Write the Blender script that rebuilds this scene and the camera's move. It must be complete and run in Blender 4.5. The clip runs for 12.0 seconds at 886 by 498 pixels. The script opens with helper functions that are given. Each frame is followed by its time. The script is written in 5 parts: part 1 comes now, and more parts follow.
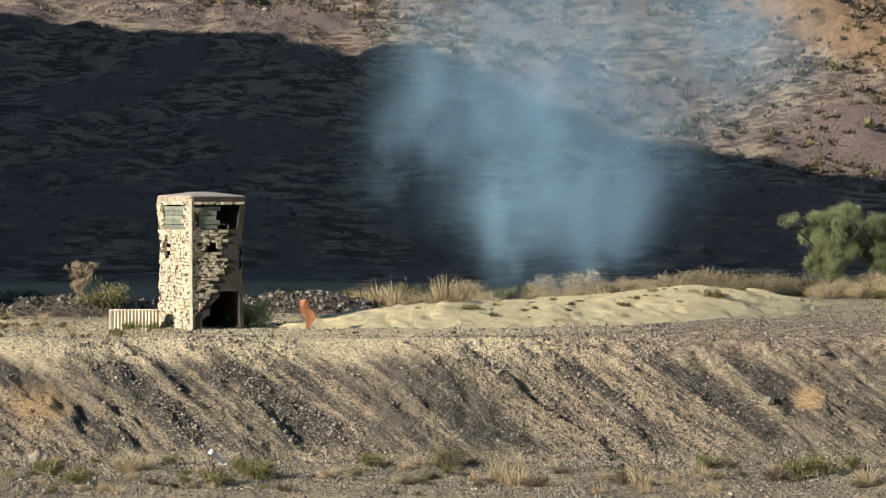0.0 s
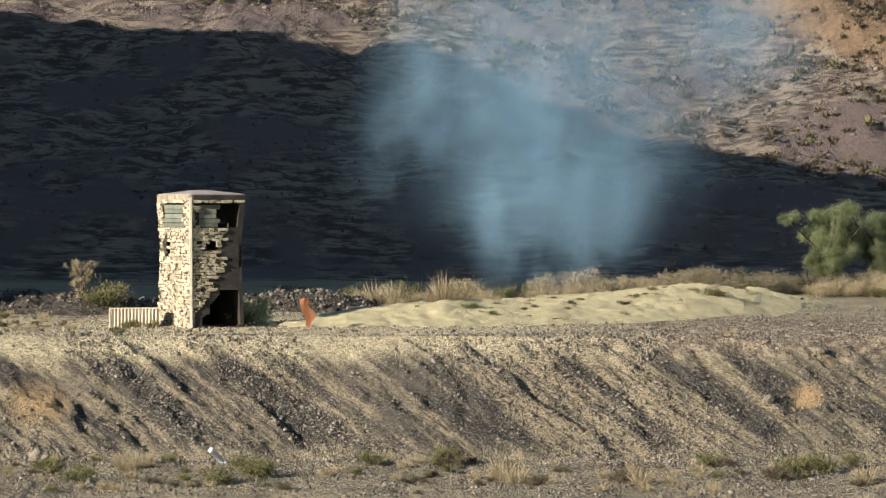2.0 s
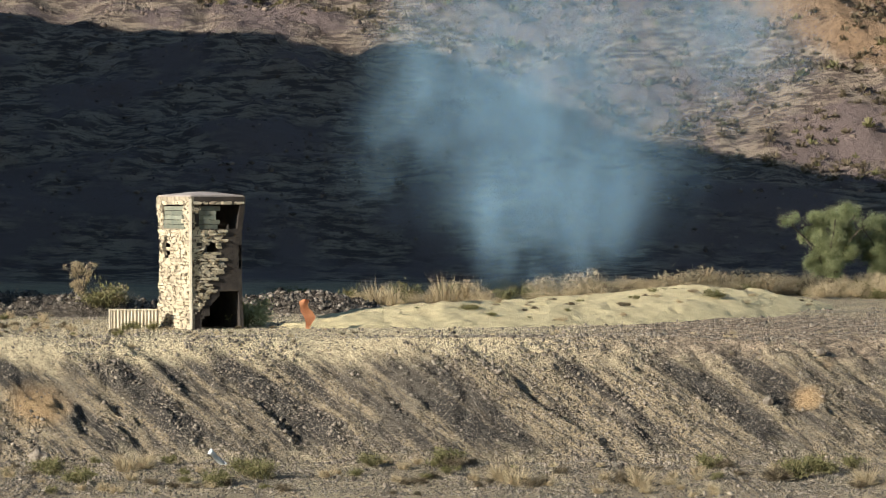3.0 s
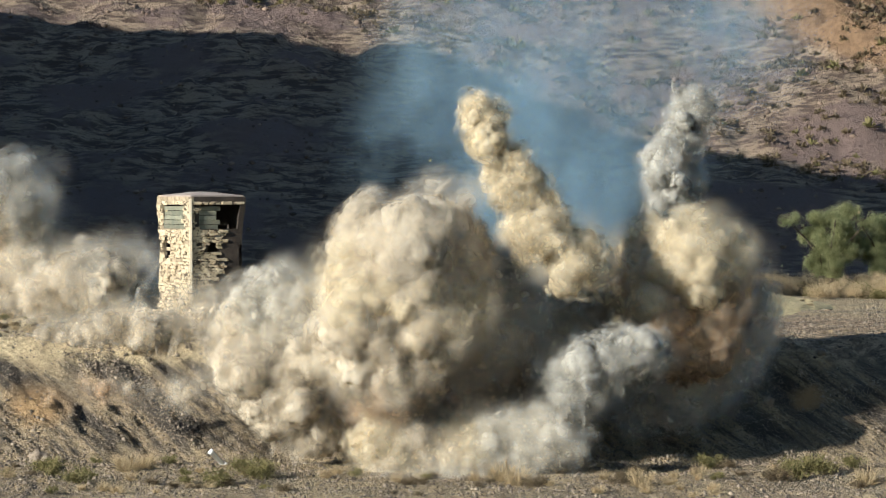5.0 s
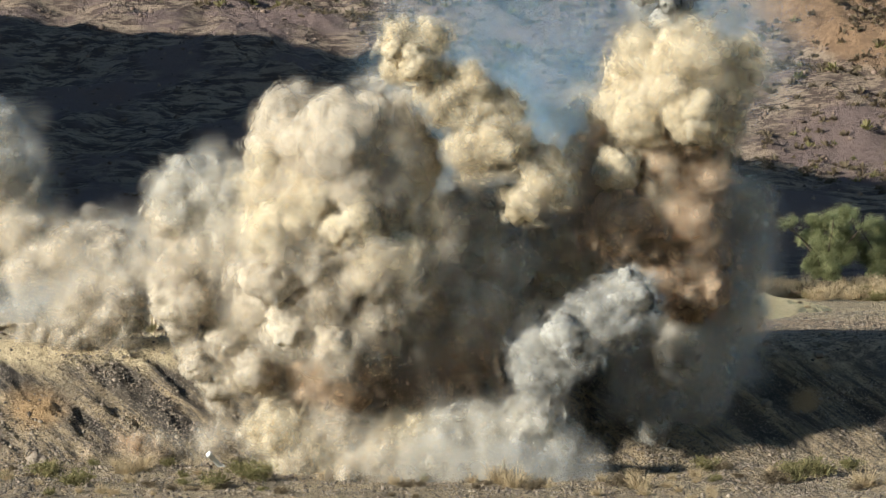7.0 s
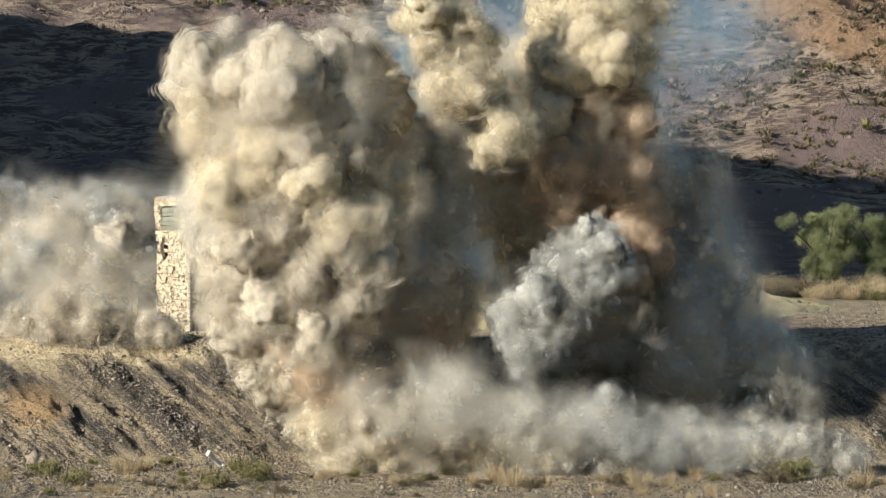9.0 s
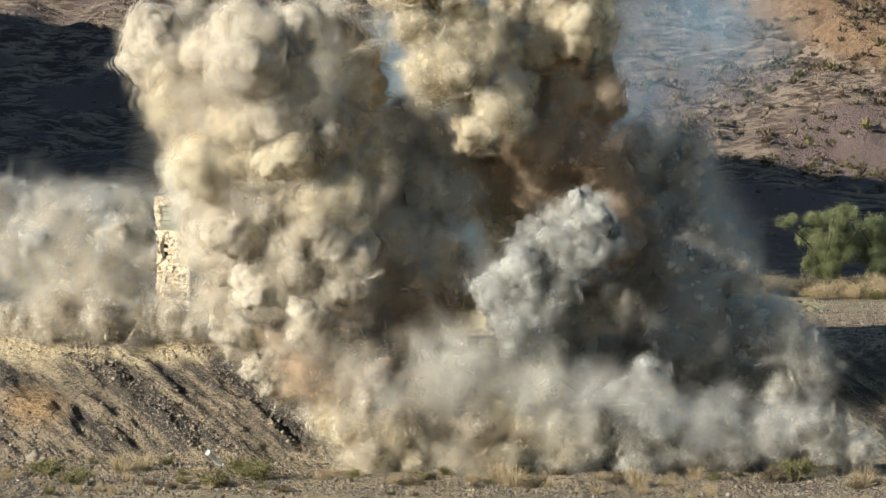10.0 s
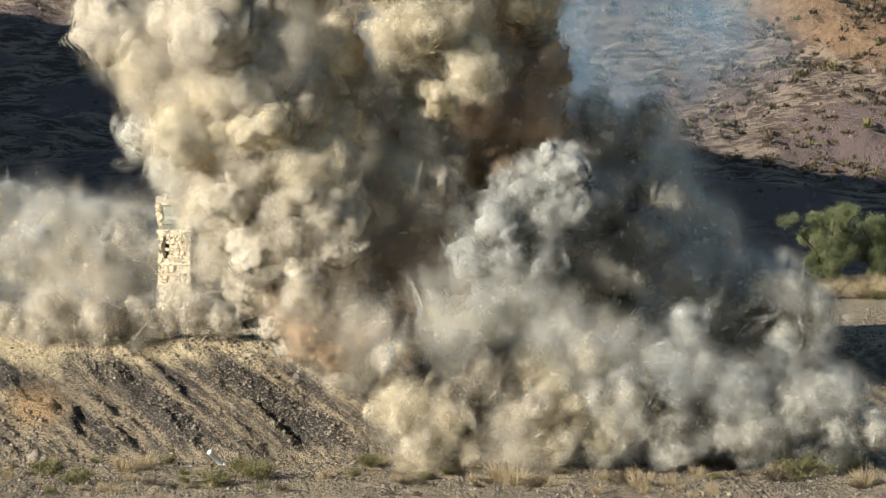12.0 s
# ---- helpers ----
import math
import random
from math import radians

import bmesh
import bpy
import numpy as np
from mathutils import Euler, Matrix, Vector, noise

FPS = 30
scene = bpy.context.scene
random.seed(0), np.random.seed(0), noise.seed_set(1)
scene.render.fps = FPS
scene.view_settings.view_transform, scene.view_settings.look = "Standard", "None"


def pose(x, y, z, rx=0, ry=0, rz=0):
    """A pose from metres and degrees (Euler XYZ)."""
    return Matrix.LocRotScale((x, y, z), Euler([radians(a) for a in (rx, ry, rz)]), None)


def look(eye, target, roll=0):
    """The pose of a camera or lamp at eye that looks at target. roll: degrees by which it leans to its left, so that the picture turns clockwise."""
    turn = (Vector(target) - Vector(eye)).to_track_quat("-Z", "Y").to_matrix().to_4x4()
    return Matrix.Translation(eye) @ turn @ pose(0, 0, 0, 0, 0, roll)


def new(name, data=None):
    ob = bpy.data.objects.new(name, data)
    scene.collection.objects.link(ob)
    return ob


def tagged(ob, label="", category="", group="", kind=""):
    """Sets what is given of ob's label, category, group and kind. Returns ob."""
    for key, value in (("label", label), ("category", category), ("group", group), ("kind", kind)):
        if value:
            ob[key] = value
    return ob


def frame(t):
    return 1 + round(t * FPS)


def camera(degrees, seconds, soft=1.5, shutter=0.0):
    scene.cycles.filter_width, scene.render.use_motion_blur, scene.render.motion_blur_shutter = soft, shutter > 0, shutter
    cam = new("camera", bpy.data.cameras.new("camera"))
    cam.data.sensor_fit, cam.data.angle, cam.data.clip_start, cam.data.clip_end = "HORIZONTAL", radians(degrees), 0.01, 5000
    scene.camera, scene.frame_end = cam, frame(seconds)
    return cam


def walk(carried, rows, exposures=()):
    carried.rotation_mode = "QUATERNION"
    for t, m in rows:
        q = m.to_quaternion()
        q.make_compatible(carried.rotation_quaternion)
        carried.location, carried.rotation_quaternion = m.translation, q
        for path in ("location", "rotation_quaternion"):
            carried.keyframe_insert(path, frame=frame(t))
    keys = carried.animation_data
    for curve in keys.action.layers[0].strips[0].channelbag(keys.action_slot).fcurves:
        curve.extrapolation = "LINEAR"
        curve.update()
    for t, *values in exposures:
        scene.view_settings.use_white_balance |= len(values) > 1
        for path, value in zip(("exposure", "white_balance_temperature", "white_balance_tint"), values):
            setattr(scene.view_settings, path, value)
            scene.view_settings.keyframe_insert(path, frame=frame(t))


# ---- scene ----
# ---- camera: on a tripod on a rise, long lens, slight shake ----
cam = camera(14.9, 12.0, soft=1.3)
EYE = (0.0, 0.0, 6.2)
PITCH = 0.869
SHAKE = ((0, 0, 0), (0.5, 1.6, -1.7), (1.0, 0.8, -4.2), (1.5, -1.6, -5.6), (2.0, -0.2, -2.9), (2.5, -3.1, -3.0), (3.0, -0.6, -0.3),
         (5.0, -0.2, -0.2), (5.5, -1.6, 0.8), (6.0, -1.2, 2.7), (6.5, -2.8, 4.4), (7.0, -4.0, 3.9), (9.0, -4.6, 2.4),
         (9.5, -3.6, -0.2), (10.0, -4.6, 1.5), (10.5, -4.1, 0.7), (11.0, -1.8, 1.2), (11.5, -2.5, 0.8), (12.0, -2.4, 0.6))
STEP = 0.00955
walk(cam, [(t, pose(*EYE, 90 - PITCH + dy * STEP, 0, dx * STEP)) for t, dx, dy in SHAKE])

# ---- light: low morning sun from the left, clear sky ----
SUN_TO = Vector((-0.8, -0.6, math.tan(radians(20)))).normalized()
world = bpy.data.worlds.new("sky")
scene.world = world
world.use_nodes = True
wn = world.node_tree
sky = wn.nodes.new("ShaderNodeTexSky")
sky.sky_type = "NISHITA"
sky.sun_disc = False
sky.sun_elevation = radians(20)
sky.sun_rotation = 4.07
sky.air_density = 1.3
sky.dust_density = 0.2
sky.ozone_density = 4.0
wn.links.new(sky.outputs[0], wn.nodes["Background"].inputs[0])
wn.nodes["Background"].inputs[1].default_value = 0.07
sun = new("sun", bpy.data.lights.new("sun", "SUN"))
sun.data.energy = 5.0
sun.data.angle = radians(0.5)
sun.data.color = (1.0, 0.965, 0.885)
sun.matrix_world = look((SUN_TO * 300)[:], (0, 0, 0))
scene.cycles.transparent_max_bounces = 80
scene.view_settings.exposure = 0.75


# ---- materials ----
def material(name):
    m = bpy.data.materials.new(name)
    m.use_nodes = True
    nt = m.node_tree
    nt.nodes.clear()
    out = nt.nodes.new("ShaderNodeOutputMaterial")
    return m, nt, out


def node(nt, kind, **values):
    n = nt.nodes.new(kind)
    for key, v in values.items():
        n.inputs[key.replace("_", " ")].default_value = v
    return n


def link(nt, a, b):
    nt.links.new(a, b)


def noise_tex(nt, vec, scale, detail=5.0, rough=0.6):
    n = nt.nodes.new("ShaderNodeTexNoise")
    n.inputs["Scale"].default_value = scale
    n.inputs["Detail"].default_value = detail
    n.inputs["Roughness"].default_value = rough
    if vec is not None:
        link(nt, vec, n.inputs["Vector"])
    return n.outputs["Fac"]


def ramp(nt, fac, lo, hi):
    n = nt.nodes.new("ShaderNodeMapRange")
    n.interpolation_type = "SMOOTHSTEP"
    n.inputs[1].default_value = lo
    n.inputs[2].default_value = hi
    link(nt, fac, n.inputs[0])
    return n.outputs[0]


def mixc(nt, fac, a, b):
    n = nt.nodes.new("ShaderNodeMix")
    n.data_type = "RGBA"
    if isinstance(fac, float):
        n.inputs[0].default_value = fac
    else:
        link(nt, fac, n.inputs[0])
    for sock, v in ((n.inputs[6], a), (n.inputs[7], b)):
        if isinstance(v, tuple):
            sock.default_value = (*v, 1)
        else:
            link(nt, v, sock)
    return n.outputs[2]


def calc(nt, op, a, b=0.0):
    n = nt.nodes.new("ShaderNodeMath")
    n.operation = op
    for sock, v in ((n.inputs[0], a), (n.inputs[1], b)):
        if isinstance(v, (int, float)):
            sock.default_value = v
        else:
            link(nt, v, sock)
    return n.outputs[0]


def surface(nt, out, color, rough=0.9, bump=None, height=0.05, metal=0.0, spec=0.2):
    p = nt.nodes.new("ShaderNodeBsdfPrincipled")
    p.inputs["Roughness"].default_value = rough
    p.inputs["Metallic"].default_value = metal
    p.inputs["Specular IOR Level"].default_value = spec
    if isinstance(color, tuple):
        p.inputs["Base Color"].default_value = (*color, 1)
    else:
        link(nt, color, p.inputs["Base Color"])
    if bump is not None:
        b = nt.nodes.new("ShaderNodeBump")
        b.inputs["Distance"].default_value = height
        b.inputs["Strength"].default_value = 0.8
        link(nt, bump, b.inputs["Height"])
        link(nt, b.outputs[0], p.inputs["Normal"])
    link(nt, p.outputs[0], out.inputs[0])
    return p


def two_tone(name, a, b, scale, rough=0.9, height=0.03, per=None, spread=0.25, spec=0.2):
    """Plain weathered stuff: two colours in blotches, fine grain, variation per piece."""
    m, nt, out = material(name)
    co = nt.nodes.new("ShaderNodeTexCoord").outputs["Object"]
    blot = ramp(nt, noise_tex(nt, co, scale), 0.35, 0.65)
    col = mixc(nt, blot, a, b)
    fine = noise_tex(nt, co, scale * 9, 4.0)
    col = mixc(nt, calc(nt, "MULTIPLY", fine, 0.35), col, tuple(c * 0.45 for c in a))
    if per:
        if per == "island":
            rnd = nt.nodes.new("ShaderNodeNewGeometry").outputs["Random Per Island"]
        else:
            rnd = nt.nodes.new("ShaderNodeObjectInfo").outputs["Random"]
        hsv = nt.nodes.new("ShaderNodeHueSaturation")
        link(nt, col, hsv.inputs["Color"])
        link(nt, calc(nt, "ADD", calc(nt, "MULTIPLY", rnd, 2 * spread), 1 - spread), hsv.inputs["Value"])
        col = hsv.outputs[0]
    surface(nt, out, col, rough, fine, height, spec=spec)
    return m


def ground_material():
    """Desert ground: tan dust, grey rubble and painted gully shade in diagonal streaks on the bank, brown stony hill.
    """
    m, nt, out = material("desert_ground")
    pos = nt.nodes.new("ShaderNodeNewGeometry").outputs["Position"]
    sep = nt.nodes.new("ShaderNodeSeparateXYZ")
    link(nt, pos, sep.inputs[0])
    x, y, z = sep.outputs
    # flat desert
    big = noise_tex(nt, pos, 0.25, 6.0)
    mid = noise_tex(nt, pos, 1.7, 6.0, 0.7)
    fine = noise_tex(nt, pos, 9.0, 5.0, 0.75)
    flat = mixc(nt, ramp(nt, mid, 0.35, 0.65), (0.45, 0.36, 0.225), (0.32, 0.25, 0.16))
    flat = mixc(nt, ramp(nt, fine, 0.52, 0.72), flat, (0.13, 0.10, 0.07))
    flat = mixc(nt, ramp(nt, big, 0.5, 0.7), flat, (0.24, 0.20, 0.14))
    wob0 = calc(nt, "SUBTRACT", mid, 0.5)
    # pale sand along the crest, its colour lightened for the sun on it; brown stones to the east
    pale = mixc(nt, ramp(nt, fine, 0.46, 0.66), (0.62, 0.50, 0.31), (0.30, 0.235, 0.15))
    east = calc(nt, "SUBTRACT", 1.0, ramp(nt, calc(nt, "ADD", x, calc(nt, "MULTIPLY", wob0, 10.0)), 1.0, 11.0))
    crest = calc(nt, "MULTIPLY", ramp(nt, calc(nt, "ADD", y, calc(nt, "MULTIPLY", wob0, 3.0)), 138.8, 140.4), calc(nt, "SUBTRACT", 1.0, ramp(nt, y, 158.0, 166.0)))
    brown = mixc(nt, ramp(nt, mid, 0.36, 0.6), (0.52, 0.39, 0.26), (0.20, 0.15, 0.105))
    brown = mixc(nt, ramp(nt, fine, 0.5, 0.66), brown, (0.08, 0.065, 0.05))
    flat = mixc(nt, crest, flat, mixc(nt, east, brown, pale))
    # dark broken rock under the rubble heaps
    for centre, stretch in (((-24.0, 172.0, 0.0), (0.075, 0.17, 0.0)), ((-7.2, 172.0, 0.0), (0.2, 0.22, 0.0))):
        mp = nt.nodes.new("ShaderNodeVectorMath")
        mp.operation = "SUBTRACT"
        link(nt, pos, mp.inputs[0])
        mp.inputs[1].default_value = centre
        sc = nt.nodes.new("ShaderNodeVectorMath")
        sc.operation = "MULTIPLY"
        link(nt, mp.outputs[0], sc.inputs[0])
        sc.inputs[1].default_value = stretch
        ln = nt.nodes.new("ShaderNodeVectorMath")
        ln.operation = "LENGTH"
        link(nt, sc.outputs[0], ln.inputs[0])
        flat = mixc(nt, calc(nt, "SUBTRACT", 1.0, ramp(nt, ln.outputs["Value"], 0.85, 1.1)), flat, mixc(nt, ramp(nt, mid, 0.4, 0.6), (0.07, 0.055, 0.042), (0.15, 0.12, 0.09)))
    # bank: streaks that run down to the right, dark rubble and gully shade in one colour
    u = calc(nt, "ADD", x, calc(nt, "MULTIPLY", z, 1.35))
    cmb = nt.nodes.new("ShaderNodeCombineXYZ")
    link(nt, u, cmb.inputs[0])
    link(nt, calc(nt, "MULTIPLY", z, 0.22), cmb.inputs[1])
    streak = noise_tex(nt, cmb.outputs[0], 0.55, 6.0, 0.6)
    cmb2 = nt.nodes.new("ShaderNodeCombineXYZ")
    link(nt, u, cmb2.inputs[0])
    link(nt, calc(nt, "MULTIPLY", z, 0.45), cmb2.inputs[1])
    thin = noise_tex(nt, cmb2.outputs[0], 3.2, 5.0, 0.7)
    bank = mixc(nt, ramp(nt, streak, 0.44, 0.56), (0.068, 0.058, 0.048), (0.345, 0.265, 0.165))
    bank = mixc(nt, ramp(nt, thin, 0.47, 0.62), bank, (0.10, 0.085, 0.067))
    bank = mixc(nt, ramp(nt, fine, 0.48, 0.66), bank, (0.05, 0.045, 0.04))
    grit = noise_tex(nt, pos, 14.0, 3.0, 0.6)
    bank = mixc(nt, ramp(nt, grit, 0.58, 0.66), bank, (0.46, 0.39, 0.30))
    bank = mixc(nt, calc(nt, "MULTIPLY", ramp(nt, big, 0.52, 0.68), 0.6), bank, (0.15, 0.125, 0.095))
    for centre, reach in (((-16.4, 137.4, -2.0), 1.5), ((14.8, 137.6, -1.9), 0.8), ((15.6, 139.5, -0.6), 0.6)):
        off = nt.nodes.new("ShaderNodeVectorMath")
        off.operation = "DISTANCE"
        link(nt, pos, off.inputs[0])
        off.inputs[1].default_value = centre
        near = calc(nt, "ADD", off.outputs["Value"], calc(nt, "MULTIPLY", wob0, 0.6))
        bank = mixc(nt, calc(nt, "SUBTRACT", 1.0, ramp(nt, near, 0.3 * reach, 1.2 * reach)), bank, (0.38, 0.25, 0.13))
    wob = calc(nt, "MULTIPLY", calc(nt, "SUBTRACT", mid, 0.5), 3.0)
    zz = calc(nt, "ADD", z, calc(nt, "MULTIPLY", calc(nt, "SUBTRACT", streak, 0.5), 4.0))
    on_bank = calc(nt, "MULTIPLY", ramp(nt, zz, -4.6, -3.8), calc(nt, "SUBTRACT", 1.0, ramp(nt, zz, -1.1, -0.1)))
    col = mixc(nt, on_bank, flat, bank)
    # hill
    hb = noise_tex(nt, pos, 0.11, 6.0, 0.6)
    st = nt.nodes.new("ShaderNodeMapping")
    st.inputs["Scale"].default_value = (0.35, 1.0, 1.5)
    link(nt, pos, st.inputs[0])
    hs = noise_tex(nt, st.outputs[0], 1.1, 6.0, 0.7)
    hill = mixc(nt, ramp(nt, hs, 0.43, 0.57), (0.095, 0.07, 0.057), (0.30, 0.23, 0.165))
    hill = mixc(nt, ramp(nt, hb, 0.45, 0.6), hill, (0.17, 0.125, 0.11))
    hill = mixc(nt, ramp(nt, fine, 0.55, 0.7), hill, (0.09, 0.065, 0.05))
    spur = calc(nt, "ADD", calc(nt, "ADD", z, calc(nt, "MULTIPLY", x, 0.57)), wob)
    bare = mixc(nt, ramp(nt, mid, 0.4, 0.6), (0.27, 0.175, 0.105), (0.20, 0.13, 0.08))
    hill = mixc(nt, ramp(nt, spur, 35.2, 36.8), hill, bare)
    col = mixc(nt, ramp(nt, calc(nt, "ADD", y, wob), 226.0, 236.0), col, hill)
    surface(nt, out, col, 0.95, calc(nt, "ADD", fine, calc(nt, "MULTIPLY", mid, 1.5)), 0.32, spec=0.1)
    return m


def leaf_material(name, a, b):
    m, nt, out = material(name)
    rnd = nt.nodes.new("ShaderNodeNewGeometry").outputs["Random Per Island"]
    co = nt.nodes.new("ShaderNodeTexCoord").outputs["Object"]
    col = mixc(nt, rnd, a, b)
    col = mixc(nt, ramp(nt, noise_tex(nt, co, 1.5), 0.4, 0.7), col, tuple(0.7 * c for c in a))
    d = nt.nodes.new("ShaderNodeBsdfDiffuse")
    tr = nt.nodes.new("ShaderNodeBsdfTranslucent")
    mx = node(nt, "ShaderNodeMixShader", Fac=0.3)
    link(nt, col, d.inputs[0])
    link(nt, col, tr.inputs[0])
    link(nt, d.outputs[0], mx.inputs[1])
    link(nt, tr.outputs[0], mx.inputs[2])
    link(nt, mx.outputs[0], out.inputs[0])
    return m


def dust_material(name, a, b, soft=False):
    """Airborne dust: matt, lets some light through; each skin further out is more torn and thinner (its place is in the UV map). Soft: thin all through."""
    m, nt, out = material(name)
    tc = nt.nodes.new("ShaderNodeTexCoord")
    sep = nt.nodes.new("ShaderNodeSeparateXYZ")
    link(nt, tc.outputs["UV"], sep.inputs[0])
    skin = sep.outputs[0]
    rnd = nt.nodes.new("ShaderNodeObjectInfo").outputs["Random"]
    sh = nt.nodes.new("ShaderNodeVectorMath")
    sh.operation = "ADD"
    link(nt, tc.outputs["Object"], sh.inputs[0])
    link(nt, calc(nt, "MULTIPLY", rnd, 20.0), sh.inputs[1])
    tear = calc(nt, "SUBTRACT", noise_tex(nt, sh.outputs[0], 1.9, 5.0, 0.55), calc(nt, "ADD", 0.30, calc(nt, "MULTIPLY", skin, 0.30)))
    if soft:
        alpha = calc(nt, "MULTIPLY", ramp(nt, tear, -0.08, 0.26), calc(nt, "SUBTRACT", 0.46, calc(nt, "MULTIPLY", skin, 0.34)))
    else:
        alpha = calc(nt, "MULTIPLY", ramp(nt, tear, 0.0, 0.20), calc(nt, "SUBTRACT", 0.92, calc(nt, "MULTIPLY", skin, 0.55)))
        alpha = calc(nt, "MAXIMUM", alpha, calc(nt, "SUBTRACT", 1.0, calc(nt, "MULTIPLY", skin, 9.0)))
    f = calc(nt, "ADD", calc(nt, "MULTIPLY", ramp(nt, noise_tex(nt, sh.outputs[0], 1.2, 4.0), 0.3, 0.7), 0.6), calc(nt, "MULTIPLY", rnd, 0.4))
    col = mixc(nt, f, a, b)
    clear = nt.nodes.new("ShaderNodeBsdfTransparent")
    d = nt.nodes.new("ShaderNodeBsdfDiffuse")
    tr = nt.nodes.new("ShaderNodeBsdfTranslucent")
    body = node(nt, "ShaderNodeMixShader", Fac=0.44)
    # light scattered inside rounds the shading off: lean the normal towards the billow's own outward direction
    vt = nt.nodes.new("ShaderNodeVectorTransform")
    vt.vector_type = "NORMAL"
    vt.convert_from, vt.convert_to = "OBJECT", "WORLD"
    link(nt, tc.outputs["Object"], vt.inputs[0])
    lean = nt.nodes.new("ShaderNodeMix")
    lean.data_type = "VECTOR"
    lean.inputs[0].default_value = 0.6
    link(nt, nt.nodes.new("ShaderNodeNewGeometry").outputs["Normal"], lean.inputs[4])
    unit = nt.nodes.new("ShaderNodeVectorMath")
    unit.operation = "NORMALIZE"
    link(nt, vt.outputs[0], unit.inputs[0])
    link(nt, unit.outputs[0], lean.inputs[5])
    for shader in (d, tr):
        link(nt, lean.outputs[1], shader.inputs["Normal"])
    link(nt, col, d.inputs[0])
    link(nt, col, tr.inputs[0])
    link(nt, d.outputs[0], body.inputs[1])
    link(nt, tr.outputs[0], body.inputs[2])
    mx = nt.nodes.new("ShaderNodeMixShader")
    link(nt, alpha, mx.inputs[0])
    link(nt, clear.outputs[0], mx.inputs[1])
    link(nt, body.outputs[0], mx.inputs[2])
    link(nt, mx.outputs[0], out.inputs[0])
    return m


def fringe_material(name, a, b):
    """The thin edge of a dust billow: the same soil, fading out to each wisp's rim."""
    m, nt, out = material(name)
    tc = nt.nodes.new("ShaderNodeTexCoord")
    ln = nt.nodes.new("ShaderNodeVectorMath")
    ln.operation = "LENGTH"
    link(nt, tc.outputs["UV"], ln.inputs[0])
    fall = calc(nt, "SUBTRACT", 1.0, ramp(nt, ln.outputs["Value"], 0.0, 1.0))
    wisp = ramp(nt, noise_tex(nt, tc.outputs["Object"], 2.3, 3.0, 0.55), 0.2, 0.78)
    alpha = calc(nt, "MULTIPLY", calc(nt, "MULTIPLY", fall, wisp), 0.62)
    rnd = nt.nodes.new("ShaderNodeObjectInfo").outputs["Random"]
    f = calc(nt, "ADD", calc(nt, "MULTIPLY", ramp(nt, noise_tex(nt, tc.outputs["Object"], 1.2, 4.0), 0.3, 0.7), 0.6), calc(nt, "MULTIPLY", rnd, 0.4))
    col = mixc(nt, f, a, b)
    clear = nt.nodes.new("ShaderNodeBsdfTransparent")
    d = nt.nodes.new("ShaderNodeBsdfDiffuse")
    tr = nt.nodes.new("ShaderNodeBsdfTranslucent")
    body = node(nt, "ShaderNodeMixShader", Fac=0.35)
    link(nt, col, d.inputs[0])
    link(nt, col, tr.inputs[0])
    link(nt, d.outputs[0], body.inputs[1])
    link(nt, tr.outputs[0], body.inputs[2])
    mx = nt.nodes.new("ShaderNodeMixShader")
    link(nt, alpha, mx.inputs[0])
    link(nt, clear.outputs[0], mx.inputs[1])
    link(nt, body.outputs[0], mx.inputs[2])
    link(nt, mx.outputs[0], out.inputs[0])
    return m


def haze_material(name, color, density):
    """Thin smoke: mostly clear, thinning out to nothing away from its middle."""
    m, nt, out = material(name)
    co = nt.nodes.new("ShaderNodeTexCoord").outputs["Object"]
    ln = nt.nodes.new("ShaderNodeVectorMath")
    ln.operation = "LENGTH"
    link(nt, co, ln.inputs[0])
    fall = calc(nt, "SUBTRACT", 1.0, ramp(nt, ln.outputs["Value"], 0.05, 0.95))
    rnd = nt.nodes.new("ShaderNodeObjectInfo").outputs["Random"]
    sh = nt.nodes.new("ShaderNodeVectorMath")
    sh.operation = "ADD"
    link(nt, co, sh.inputs[0])
    link(nt, calc(nt, "MULTIPLY", rnd, 20.0), sh.inputs[1])
    wisp = ramp(nt, noise_tex(nt, sh.outputs[0], 1.6, 5.0, 0.6), 0.25, 0.75)
    alpha = calc(nt, "MULTIPLY", calc(nt, "MULTIPLY", fall, wisp), density)
    clear = nt.nodes.new("ShaderNodeBsdfTransparent")
    d = nt.nodes.new("ShaderNodeBsdfDiffuse")
    d.inputs[0].default_value = (*color, 1)
    tr = nt.nodes.new("ShaderNodeBsdfTranslucent")
    tr.inputs[0].default_value = (*color, 1)
    body = node(nt, "ShaderNodeMixShader", Fac=0.5)
    link(nt, d.outputs[0], body.inputs[1])
    link(nt, tr.outputs[0], body.inputs[2])
    mx = nt.nodes.new("ShaderNodeMixShader")
    link(nt, alpha, mx.inputs[0])
    link(nt, clear.outputs[0], mx.inputs[1])
    link(nt, body.outputs[0], mx.inputs[2])
    link(nt, mx.outputs[0], out.inputs[0])
    return m


